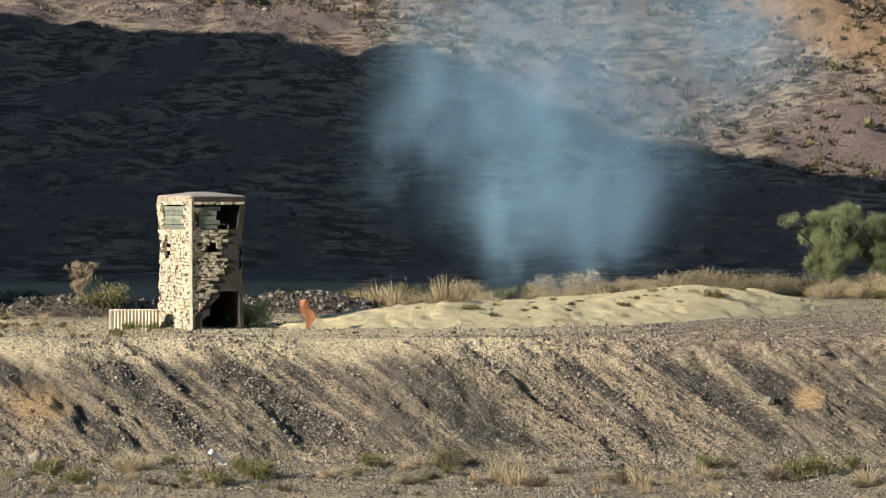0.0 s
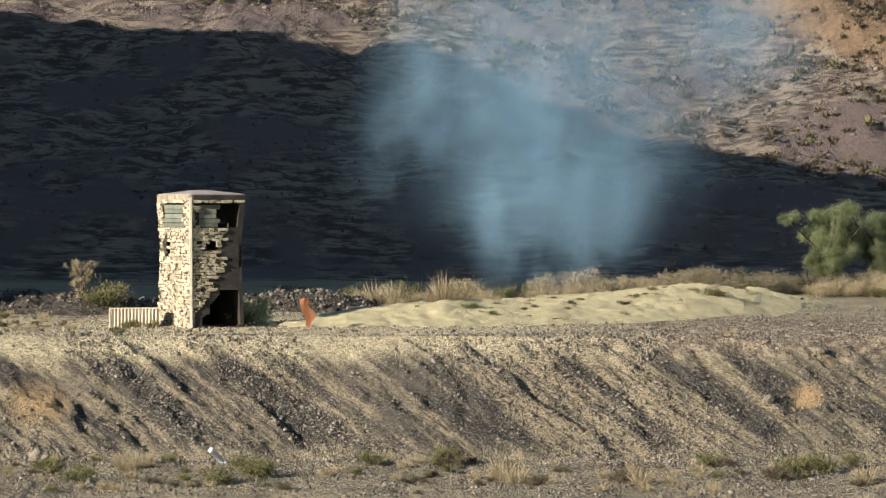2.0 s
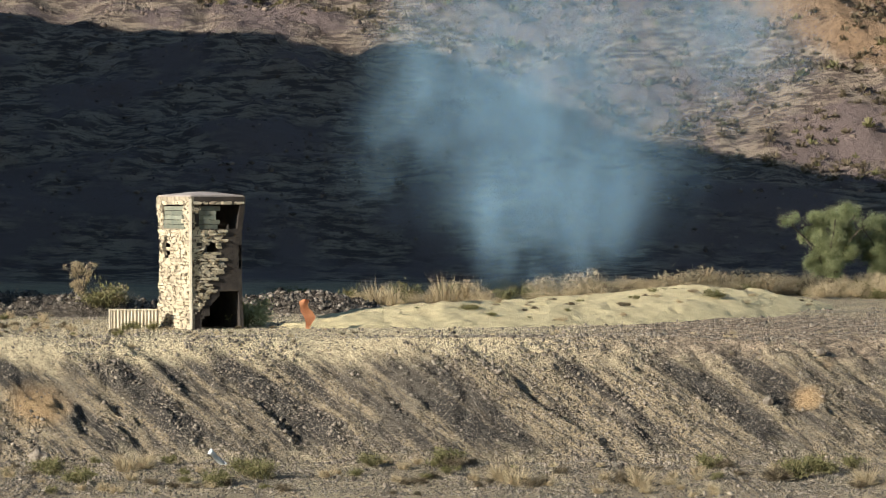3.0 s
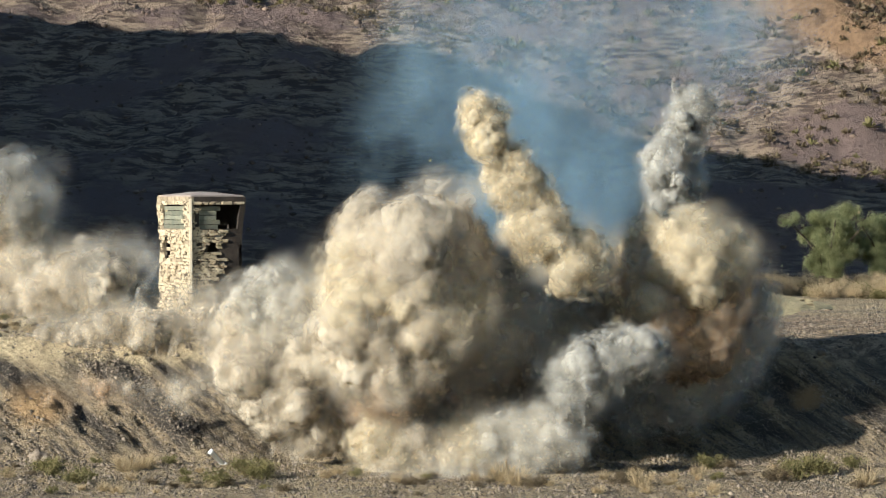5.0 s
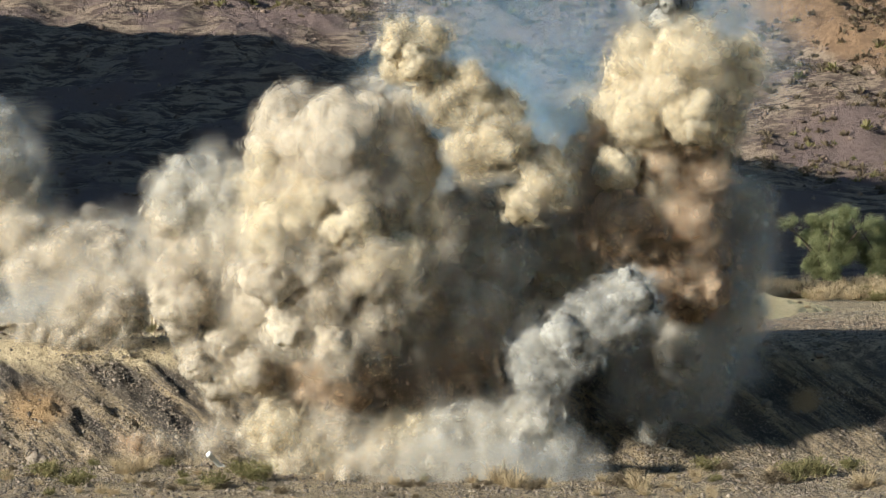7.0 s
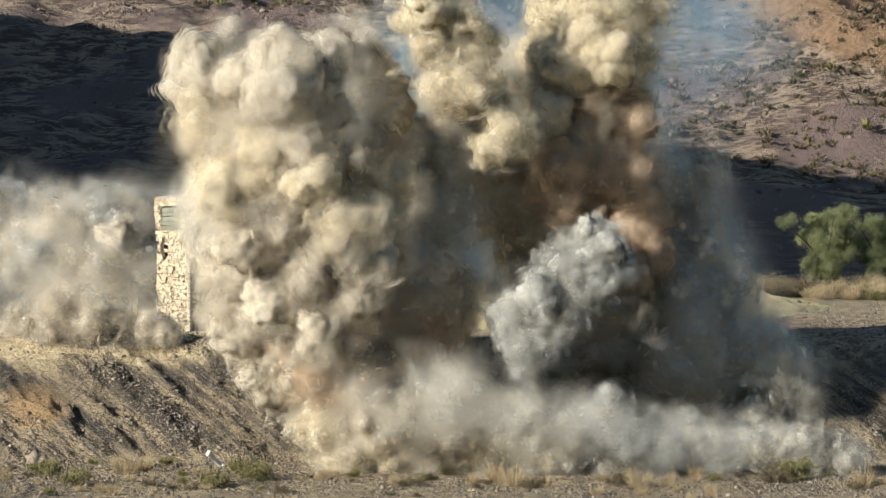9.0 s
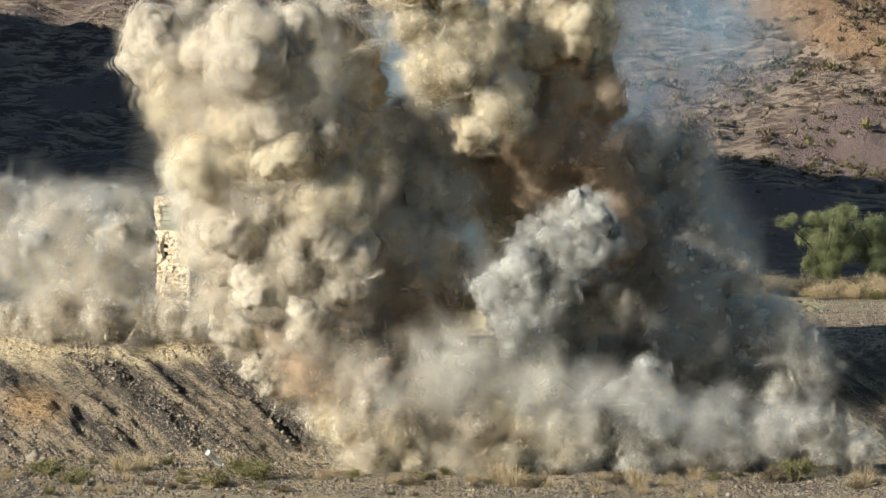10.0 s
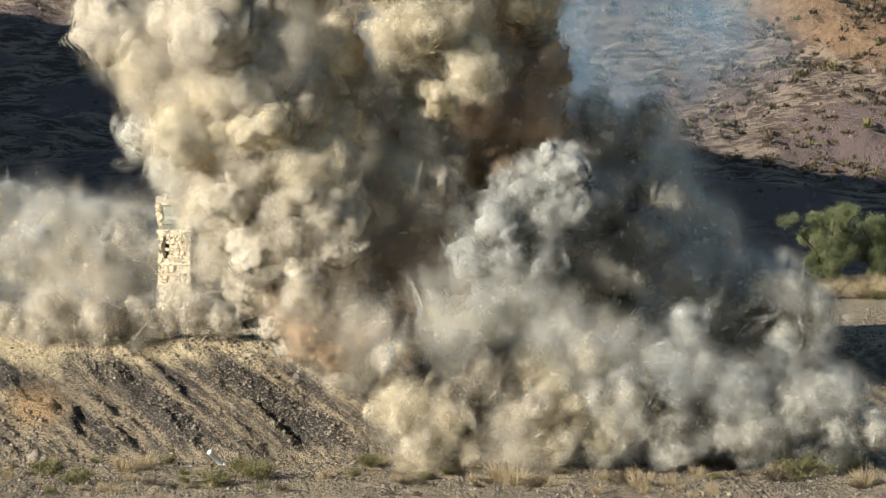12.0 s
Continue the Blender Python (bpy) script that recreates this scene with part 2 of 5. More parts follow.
def pitted_material():
    """Rough cream stone with small dark shrapnel pits and stains."""
    m, nt, out = material("pitted_cream_stone")
    pos = nt.nodes.new("ShaderNodeNewGeometry").outputs["Position"]
    rnd = nt.nodes.new("ShaderNodeObjectInfo").outputs["Random"]
    col = mixc(nt, ramp(nt, noise_tex(nt, pos, 1.6), 0.35, 0.65), (0.58, 0.49, 0.345), (0.45, 0.37, 0.25))
    col = mixc(nt, calc(nt, "MULTIPLY", rnd, 0.22), col, (0.38, 0.31, 0.21))
    flat = nt.nodes.new("ShaderNodeMapping")
    flat.inputs["Scale"].default_value = (1.0, 0.55, 1.8)
    link(nt, pos, flat.inputs[0])
    pits = noise_tex(nt, flat.outputs[0], 4.6, 4.0, 0.68)
    col = mixc(nt, ramp(nt, pits, 0.52, 0.575), col, (0.085, 0.065, 0.045))
    surface(nt, out, col, 0.92, pits, -0.08, spec=0.1)
    return m


GROUND = ground_material()
SAND = two_tone("pale_sand", (0.66, 0.54, 0.30), (0.53, 0.425, 0.235), 1.6, height=0.09)
RUBBLE = two_tone("brown_rubble", (0.25, 0.205, 0.155), (0.15, 0.12, 0.09), 1.3, per="island", spread=0.6)
STONE = pitted_material()
# near-black base colour stands in for shade on and inside the tower
SHADE_BACKING = two_tone("shade_dark_backing", (0.040, 0.033, 0.028), (0.075, 0.060, 0.048), 1.5)
MORTAR = two_tone("dirty_mortar", (0.48, 0.40, 0.28), (0.22, 0.175, 0.12), 4.0)
PLASTER = two_tone("cream_plaster", (0.60, 0.53, 0.40), (0.48, 0.41, 0.30), 1.5)
BOARD = two_tone("grey_green_board", (0.23, 0.23, 0.17), (0.15, 0.16, 0.125), 2.5, per="object", spread=0.25)
ROOFING = two_tone("pale_roofing", (0.42, 0.35, 0.30), (0.32, 0.265, 0.225), 1.0)
SHEET = two_tone("cream_sheet_metal", (0.66, 0.57, 0.42), (0.55, 0.45, 0.32), 1.5, rough=0.6)
RUST = two_tone("orange_painted_steel", (0.66, 0.30, 0.15), (0.52, 0.22, 0.10), 2.0, rough=0.7)
WHITE = two_tone("white_plastic", (0.74, 0.76, 0.74), (0.62, 0.65, 0.64), 2.0, rough=0.4)
TIMBER = two_tone("bleached_timber", (0.33, 0.26, 0.19), (0.22, 0.17, 0.12), 2.0)
LEAF = leaf_material("green_foliage", (0.29, 0.31, 0.15), (0.45, 0.45, 0.24))
LEAF_DRY = leaf_material("olive_scrub", (0.15, 0.14, 0.06), (0.26, 0.225, 0.11))
STRAW = leaf_material("dry_grass", (0.40, 0.31, 0.185), (0.54, 0.43, 0.27))
TWIG = leaf_material("brown_scrub", (0.13, 0.10, 0.065), (0.22, 0.175, 0.11))
BARK = two_tone("grey_bark", (0.16, 0.125, 0.09), (0.10, 0.08, 0.06), 4.0)
SOILS = {
    "tan": ((0.75, 0.675, 0.54), (0.64, 0.57, 0.455)),
    "grey": ((0.70, 0.665, 0.575), (0.60, 0.57, 0.49)),
    "cream": ((0.82, 0.73, 0.545), (0.71, 0.62, 0.45)),
    "brown": ((0.68, 0.52, 0.36), (0.55, 0.425, 0.30)),
    "smoke": ((0.40, 0.375, 0.32), (0.26, 0.24, 0.205)),
    "pale": ((0.60, 0.59, 0.535), (0.50, 0.49, 0.445)),
}
DUST = {c: (dust_material(c + "_dust", *ab), fringe_material(c + "_dust_edge", *ab)) for c, ab in SOILS.items()}
THIN = {c: dust_material(c + "_thin_dust", *ab, soft=True) for c, ab in SOILS.items()}
HAZE = haze_material("blue_haze", (0.32, 0.50, 0.63), 0.36)
VEIL = {c: haze_material(c + "_dust_veil", ab[0], 0.52) for c, ab in SOILS.items()}


# ---- helpers for meshes ----
def mesh_of(name, verts, faces, mat, smooth=False):
    """A mesh from arrays of vertices and of triangles or quads."""
    verts = np.asarray(verts, dtype=np.float32)
    faces = np.asarray(faces, dtype=np.int32)
    n, k = faces.shape
    me = bpy.data.meshes.new(name)
    me.vertices.add(len(verts))
    me.vertices.foreach_set("co", verts.ravel())
    me.loops.add(n * k)
    me.loops.foreach_set("vertex_index", faces.ravel())
    me.polygons.add(n)
    me.polygons.foreach_set("loop_start", np.arange(0, n * k, k, dtype=np.int32))
    if smooth:
        me.polygons.foreach_set("use_smooth", np.ones(n, dtype=bool))
    me.materials.append(mat)
    me.update(calc_edges=True)
    return me


def part(name, bm, mat, parent, label="", smooth=False):
    """Links a bmesh as one mesh object under a thing or a part."""
    me = bpy.data.meshes.new(name)
    bm.to_mesh(me)
    bm.free()
    me.materials.append(mat)
    if smooth:
        me.polygons.foreach_set("use_smooth", np.ones(len(me.polygons), dtype=bool))
    ob = new(name, me)
    ob.parent = parent
    return tagged(ob, label) if label else ob


def thing(name, m, label, category, group="", kind=""):
    ob = new(name)
    ob.empty_display_size = 0.3
    ob.matrix_world = m
    return tagged(ob, label, category, group, kind)


def box(bm, lo, hi, bevel=0.0):
    size = [b - a for a, b in zip(lo, hi)]
    mid = [(a + b) / 2 for a, b in zip(lo, hi)]
    vs = bmesh.ops.create_cube(bm, size=1, matrix=Matrix.Translation(mid) @ Matrix.Diagonal((*size, 1)))["verts"]
    if bevel:
        es = list({e for v in vs for e in v.link_edges})
        bmesh.ops.bevel(bm, geom=es, offset=bevel, segments=1, affect="EDGES")
    return bm


def smooth01(a, lo, hi):
    q = np.clip((a - lo) / (hi - lo), 0, 1)
    return q * q * (3 - 2 * q)


def lattice(ix, iy, seed):
    h = (ix.astype(np.int64) * 374761393 + iy.astype(np.int64) * 668265263 + seed * 974711) & 0x7FFFFFFF
    h = ((h ^ (h >> 13)) * 1274126177) & 0x7FFFFFFF
    return ((h ^ (h >> 16)) & 0xFFFF) / 65535.0 * 2 - 1


def value_noise(x, y, seed=0):
    x, y = np.asarray(x, dtype=float), np.asarray(y, dtype=float)
    ix, iy = np.floor(x), np.floor(y)
    fx, fy = x - ix, y - iy
    fx, fy = fx * fx * (3 - 2 * fx), fy * fy * (3 - 2 * fy)
    a, b = lattice(ix, iy, seed), lattice(ix + 1, iy, seed)
    c, d = lattice(ix, iy + 1, seed), lattice(ix + 1, iy + 1, seed)
    return (a * (1 - fx) + b * fx) * (1 - fy) + (c * (1 - fx) + d * fx) * fy


def fbm(x, y, octaves=4, seed=0):
    total, amp = 0.0, 1.0
    for k in range(octaves):
        total = total + amp * value_noise(x * 2 ** k, y * 2 ** k, seed + k)
        amp *= 0.5
    return total


# ---- the ground ----
RIDGE_Y = (134, 146, 160, 168, 176, 190, 206, 217, 222, 234, 242, 260, 300, 400)
RIDGE_H = (0, 60, 61.8, 60, 57.8, 56, 56.4, 56, 52, 48.4, 45.6, 40, 40, 30)


def height(x, y):
    """The height of the desert: a rise at the camera, low ground, the bank, the plateau, the stony hill behind, a ridge to the west."""
    x, y = np.asarray(x, dtype=float), np.asarray(y, dtype=float)
    low = -4.3 + 0.14 * fbm(x / 3, y / 3, 4, 3) + 8.7 * (1 - smooth01(y, 1, 25))
    top = 0.36 + 0.09 * fbm(x / 4, y / 4, 4, 5) + 0.010 * np.clip(x, 0, 40) * smooth01(y, 145, 175)
    foot = 134.0 + 0.5 * fbm(x / 5, 0 * x, 3, 8)
    crest = 141.2 + 0.7 * fbm(x / 6, 0 * x, 3, 9)
    q = np.clip((y - foot) / (crest - foot), 0, 1)
    q = q + 0.10 * np.sin(2 * np.pi * q) * -0.6
    z = low + (top - low) * q
    on = np.clip(4 * q * (1 - q), 0, 1) ** 0.6
    u = x + 1.35 * z + 0.45 * value_noise(x * 0.7, y * 0.7, 25)
    v = 0.25 * z + 0.4 * value_noise(x * 0.3, y * 0.3, 24)
    ribs = 1 - np.abs(value_noise(u * 0.5, v, 21)) * 2.1
    small = 1 - np.abs(value_noise(u * 1.35, v * 2, 22)) * 2
    gully = 0.62 * ribs + 0.34 * small + 0.12 * fbm(u * 3, z * 1.0, 3, 23) - 0.35
    z = z + on * gully * 0.66 * (0.75 + 0.55 * value_noise(x / 4, y / 4, 26))
    z = z + on * (0.13 * fbm(x * 2.2, y * 2.2, 3, 31) + 0.14 * fbm(x * 0.9, y * 0.9, 2, 32))
    z = z - 0.45 * np.exp(-((x - 14.3) / 0.55) ** 2 - ((y - 137.6) / 0.7) ** 2) - 0.3 * np.exp(-((x - 13.6) / 0.4) ** 2 - ((y - 136.0) / 0.6) ** 2)
    # rubble banks on the plateau
    for x0, y0, rx, ry, h in ((-24, 172, 12, 5, 0.85), (-7.2, 172, 4.4, 4, 0.95)):
        r = ((x - x0) / rx) ** 2 + ((y - y0) / ry) ** 2
        z = z + h * np.clip(1 - r, 0, 1) ** 0.7 * (1 + 0.25 * fbm(x * 1.2, y * 1.2, 3, 41))
    # the hill
    t = np.maximum(y - 236 - 5 * fbm(x / 35, 0 * x + 4, 2, 51), 0)
    rise = 0.45 * 160 * (1 - np.exp(-t / 160)) * smooth01(t, -1, 12)
    rough = smooth01(t, 2, 25)
    z = z + rise + rough * (1.6 * fbm(x / 16, y / 16, 4, 61) + 0.45 * fbm(x / 2.5, y / 2.5, 3, 62) - 0.9 * np.abs(value_noise((x + 2.2 * y) / 14, (x - y) / 40, 63)) + 0.3)
    z = z + rough * 2.2 * (smooth01(z + 0.57 * x, 34.5, 37.5) * smooth01(x, 5, 15) - 0.0)
    # the ridge that shades the hill
    ht = np.interp(y, RIDGE_Y, RIDGE_H)
    across = np.clip(1 - ((x + 88) / 40) ** 2, 0, 1) ** 0.8
    far = np.clip(1 - ((x + 88) / 40) ** 2, 0, 1)
    ridge = (ht + 8) * across - 8 + far ** 0.5 * (0.8 * fbm(x / 9, y / 9, 3, 71) + 0.6 * fbm(x / 2, y / 2, 2, 72)) * np.clip(ht / 20, 0, 1)
    return np.maximum(z, ridge)


def axis(*spans):
    """Grid lines: (from, to, step) one after another."""
    out = [np.arange(a, b, s) for a, b, s in spans]
    return np.concatenate(out + [np.array([spans[-1][1]])])


def build_ground():
    gx = axis((-1600, -200, 70), (-200, -130, 10), (-130, -46, 1.2), (-46, -21, 0.4), (-21, 21, 0.11), (21, 48, 0.4), (48, 130, 4), (130, 1600, 70))
    gy = axis((-400, 0, 40), (0, 110, 5), (110, 131, 0.3), (131, 146, 0.11), (146, 182, 0.3), (182, 236, 0.8), (236, 335, 0.4), (335, 420, 4), (420, 2000, 60))
    X, Y = np.meshgrid(gx, gy)
    Z = height(X, Y)
    verts = np.stack([X, Y, Z], -1).reshape(-1, 3)
    nx, ny = len(gx), len(gy)
    i = (np.arange(ny - 1)[:, None] * nx + np.arange(nx - 1)[None, :]).ravel()
    faces = np.stack([i, i + 1, i + nx + 1, i + nx], -1)
    ob = new("ground", mesh_of("ground", verts, faces, GROUND, True))
    tagged(ob, "stony tan desert ground with a rubble bank and a barren brown hillside", "ground", kind="structure")


build_ground()


def rock_cloud(name, pts, sizes, mat, label, category, seed):
    """Many loose angular stones in one mesh."""
    rng = np.random.default_rng(seed)
    base = np.array([(0, 0, 1), (0.94, 0, 0.34), (0.29, 0.89, 0.34), (-0.76, 0.55, 0.34), (-0.76, -0.55, 0.34), (0.29, -0.89, 0.34), (0, 0, -0.6)])
    tri = np.array([(0, 1, 2), (0, 2, 3), (0, 3, 4), (0, 4, 5), (0, 5, 1), (6, 2, 1), (6, 3, 2), (6, 4, 3), (6, 5, 4), (6, 1, 5)])
    n = len(pts)
    v = base[None] * (1 + 0.35 * rng.uniform(-1, 1, (n, 7, 1))) * sizes[:, None, None]
    v = v * rng.uniform(0.55, 1.25, (n, 1, 3))
    a = rng.uniform(0, 6.28, n)
    c, s = np.cos(a)[:, None], np.sin(a)[:, None]
    vx, vy = v[..., 0] * c - v[..., 1] * s, v[..., 0] * s + v[..., 1] * c
    v = np.stack([vx, vy, v[..., 2]], -1) + pts[:, None, :]
    f = (tri[None] + 7 * np.arange(n)[:, None, None]).reshape(-1, 3)
    ob = new(name, mesh_of(name, v.reshape(-1, 3), f, mat))
    tagged(ob, label, category, kind="stuff")


def scatter(n, x0, x1, y0, y1, seed, keep=None):
    rng = np.random.default_rng(seed)
    x, y = rng.uniform(x0, x1, n), rng.uniform(y0, y1, n)
    if keep is not None:
        k = keep(x, y) > rng.uniform(0, 1, n)
        x, y = x[k], y[k]
    return np.stack([x, y, height(x, y)], -1)


def sizes_for(n, lo, hi, seed):
    return lo * (hi / lo) ** (np.random.default_rng(seed).uniform(0, 1, n) ** 2.2)


def on_streak(x, y):
    u = x + 1.35 * height(x, y)
    return 0.15 + 0.85 * smooth01(value_noise(u * 0.5, 0 * u, 21) + 0.3 * value_noise(x, y, 77), -0.2, 0.35)


p = scatter(42000, -22, 22, 132.5, 142.2, 1, on_streak)
rock_cloud("bank_stones", p, sizes_for(len(p), 0.02, 0.12, 2), RUBBLE, "loose grey and brown stones strewn over the earth bank", "stones", 3)
p = scatter(16000, -18, 18, 114, 133.5, 4)
rock_cloud("foreground_gravel", p, sizes_for(len(p), 0.018, 0.10, 5), RUBBLE, "coarse grey gravel on the dry desert floor", "gravel", 6)
p = scatter(9000, -24, 26, 141, 172, 7)
rock_cloud("plateau_stones", p, sizes_for(len(p), 0.02, 0.12, 8), RUBBLE, "scattered small stones on tan earth", "stones", 9)
PALE_ROCK = two_tone("pale_broken_rock", (0.20, 0.165, 0.13), (0.06, 0.05, 0.04), 1.6, per="island", spread=0.95)
p = np.concatenate([scatter(2600, -36, -13, 168, 177, 10, lambda x, y: ((x + 24) / 12) ** 2 + ((y - 172) / 5) ** 2 < 1),
                    scatter(1500, -12, -2, 168, 176, 11, lambda x, y: ((x + 7.2) / 4.5) ** 2 + ((y - 172) / 4) ** 2 < 1)])
rock_cloud("rubble_heap", p, sizes_for(len(p), 0.05, 0.22, 12), PALE_ROCK, "heaped pale and dark broken rock behind the tower", "rubble", 13)
p = scatter(11000, -44, 46, 240, 330, 14)
HILL_ROCK = two_tone("brown_hill_rock", (0.22, 0.16, 0.12), (0.13, 0.095, 0.075), 1.0, per="island", spread=0.5)
rock_cloud("hill_rocks", p, sizes_for(len(p), 0.06, 0.32, 15), HILL_ROCK, "brown boulders scattered over the barren hillside", "rocks", 16)


def mound_top(s, w):
    """A point of the sand heap: s along it, w of -1 to 1 across."""
    cx, cy = -7.6 + 27.7 * s, 151.0 + 25 * s
    half = 0.4 + 7.5 * np.sin(np.pi * np.clip(s, 0, 1)) ** 0.6
    x, y = cx - 0.45 * w * half, cy + 0.9 * w * half
    top = np.interp(s, (0, 0.08, 0.2, 0.45, 0.72, 0.85, 1), (0.1, 0.5, 0.9, 1.05, 1.4, 1.0, 0.1))
    z = height(x, y) + top * (1 - np.abs(w) ** 2.2) - 0.12 + 0.09 * fbm(x, y, 3, 91) * (1 - w ** 4) + 0.05 * fbm(x * 3, y * 3, 2, 92)
    return x, y, z


def sand_mound():
    """A long pale sand heap that lies across the plateau."""
    n, k = 260, 60
    s = np.linspace(0, 1, n)[:, None]
    w = np.linspace(-1, 1, k)[None, :]
    verts = np.stack(np.broadcast_arrays(*mound_top(s, w)), -1).reshape(-1, 3)
    i = (np.arange(n - 1)[:, None] * k + np.arange(k - 1)[None, :]).ravel()
    ob = new("sand_mound", mesh_of("sand_mound", verts, np.stack([i, i + k, i + k + 1, i + 1], -1), SAND, True))
    tagged(ob, "long low heap of pale yellow sand on the plateau", "sand mound")


sand_mound()


# ---- the tower ----
TOWER_Z = 0.22
TOWER_H = 6.02
R_DIR, L_DIR = Vector((0.9075, 0.42, 0)), Vector((-0.42, 0.9075, 0))
CORNER = Vector((-11.1, 150.0, TOWER_Z))


def flare(z):
    """How far a wall leans out at its top and bottom."""
    q = z / TOWER_H
    return 0.13 * smooth01(q, 0.68, 1.0) + 0.07 * (1 - smooth01(q, 0.0, 0.45))


def wall_skin(bm, width, step, thick, holes):
    """A wall in its own plane: s to the right, z up, outer face at depth 0; cells whose middle lies in a hole stay open."""
    ns, nz = max(1, round(width / step)), round(TOWER_H / step)
    ds, dz = width / ns, TOWER_H / nz
    solid = {(i, k) for i in range(ns) for k in range(nz) if not any(h((i + 0.5) * ds, (k + 0.5) * dz) for h in holes)}
    cache = {}

    def vert(i, k, back):
        if (i, k, back) not in cache:
            s, z = i * ds, k * dz
            bulge = flare(z) * (1 if not back else 0.9)
            side = (2 * s / width - 1) * flare(z)
            cache[i, k, back] = bm.verts.new((s + side, -bulge + (thick if back else 0), z))
        return cache[i, k, back]

    for i, k in solid:
        bm.faces.new([vert(i, k, 0), vert(i + 1, k, 0), vert(i + 1, k + 1, 0), vert(i, k + 1, 0)])
        bm.faces.new([vert(i, k + 1, 1), vert(i + 1, k + 1, 1), vert(i + 1, k, 1), vert(i, k, 1)])
        for di, dk, a, b in ((-1, 0, (0, 1), (0, 0)), (1, 0, (1, 0), (1, 1)), (0, -1, (0, 0), (1, 0)), (0, 1, (1, 1), (0, 1))):
            if (i + di, k + dk) not in solid:
                p0, p1 = (i + a[0], k + a[1]), (i + b[0], k + b[1])
                bm.faces.new([vert(*p1, 0), vert(*p0, 0), vert(*p0, 1), vert(*p1, 1)])
    return bm


def stone_meshes():
    out = []
    rng = random.Random(5)
    for _ in range(6):
        bm = bmesh.new()
        bmesh.ops.create_cube(bm, size=1)
        bmesh.ops.bevel(bm, geom=bm.edges[:], offset=0.12, segments=1, affect="EDGES")
        for v in bm.verts:
            v.co += Vector((rng.uniform(-1, 1) * 0.06, rng.uniform(-1, 1) * 0.12, rng.uniform(-1, 1) * 0.08))
        me = bpy.data.meshes.new("stone")
        bm.to_mesh(me)
        bm.free()
        me.materials.append(STONE)
        out.append(me)
    return out


def clad(wall, width, course, length, bare, seed, stones):
    """Courses of rough stones on a wall, each a piece of its own."""
    rng = random.Random(seed)
    z = 0.06
    while z < TOWER_H - course:
        s = rng.uniform(-0.2, 0.0)
        while s < width:
            ln = length * rng.uniform(0.6, 1.4)
            a, b = max(0.01, s), min(width - 0.01, s + ln)
            mid = (a + b) / 2
            if b - a > 0.1 and not bare(mid, z + course / 2) and rng.random() > 0.09:
                ob = new("stone", rng.choice(stones))
                ob.parent = wall
                deep = rng.uniform(0.04, 0.12)
                side = (2 * mid / width - 1) * flare(z)
                ob.location = (mid + side, -flare(z + course / 2) - deep * 0.3, z + course / 2)
                ob.rotation_euler = (rng.uniform(-0.08, 0.08), rng.uniform(-0.05, 0.05), rng.uniform(-0.08, 0.08))
                ob.scale = (b - a - rng.uniform(-0.01, 0.035), deep, course * rng.uniform(0.82, 1.06))
            s += ln
        z += course


def rect(s0, s1, z0, z1):
    return lambda s, z: s0 < s < s1 and z0 < z < z1


def oval(s0, z0, a, b):
    return lambda s, z: ((s - s0) / a) ** 2 + ((z - z0) / b) ** 2 < 1


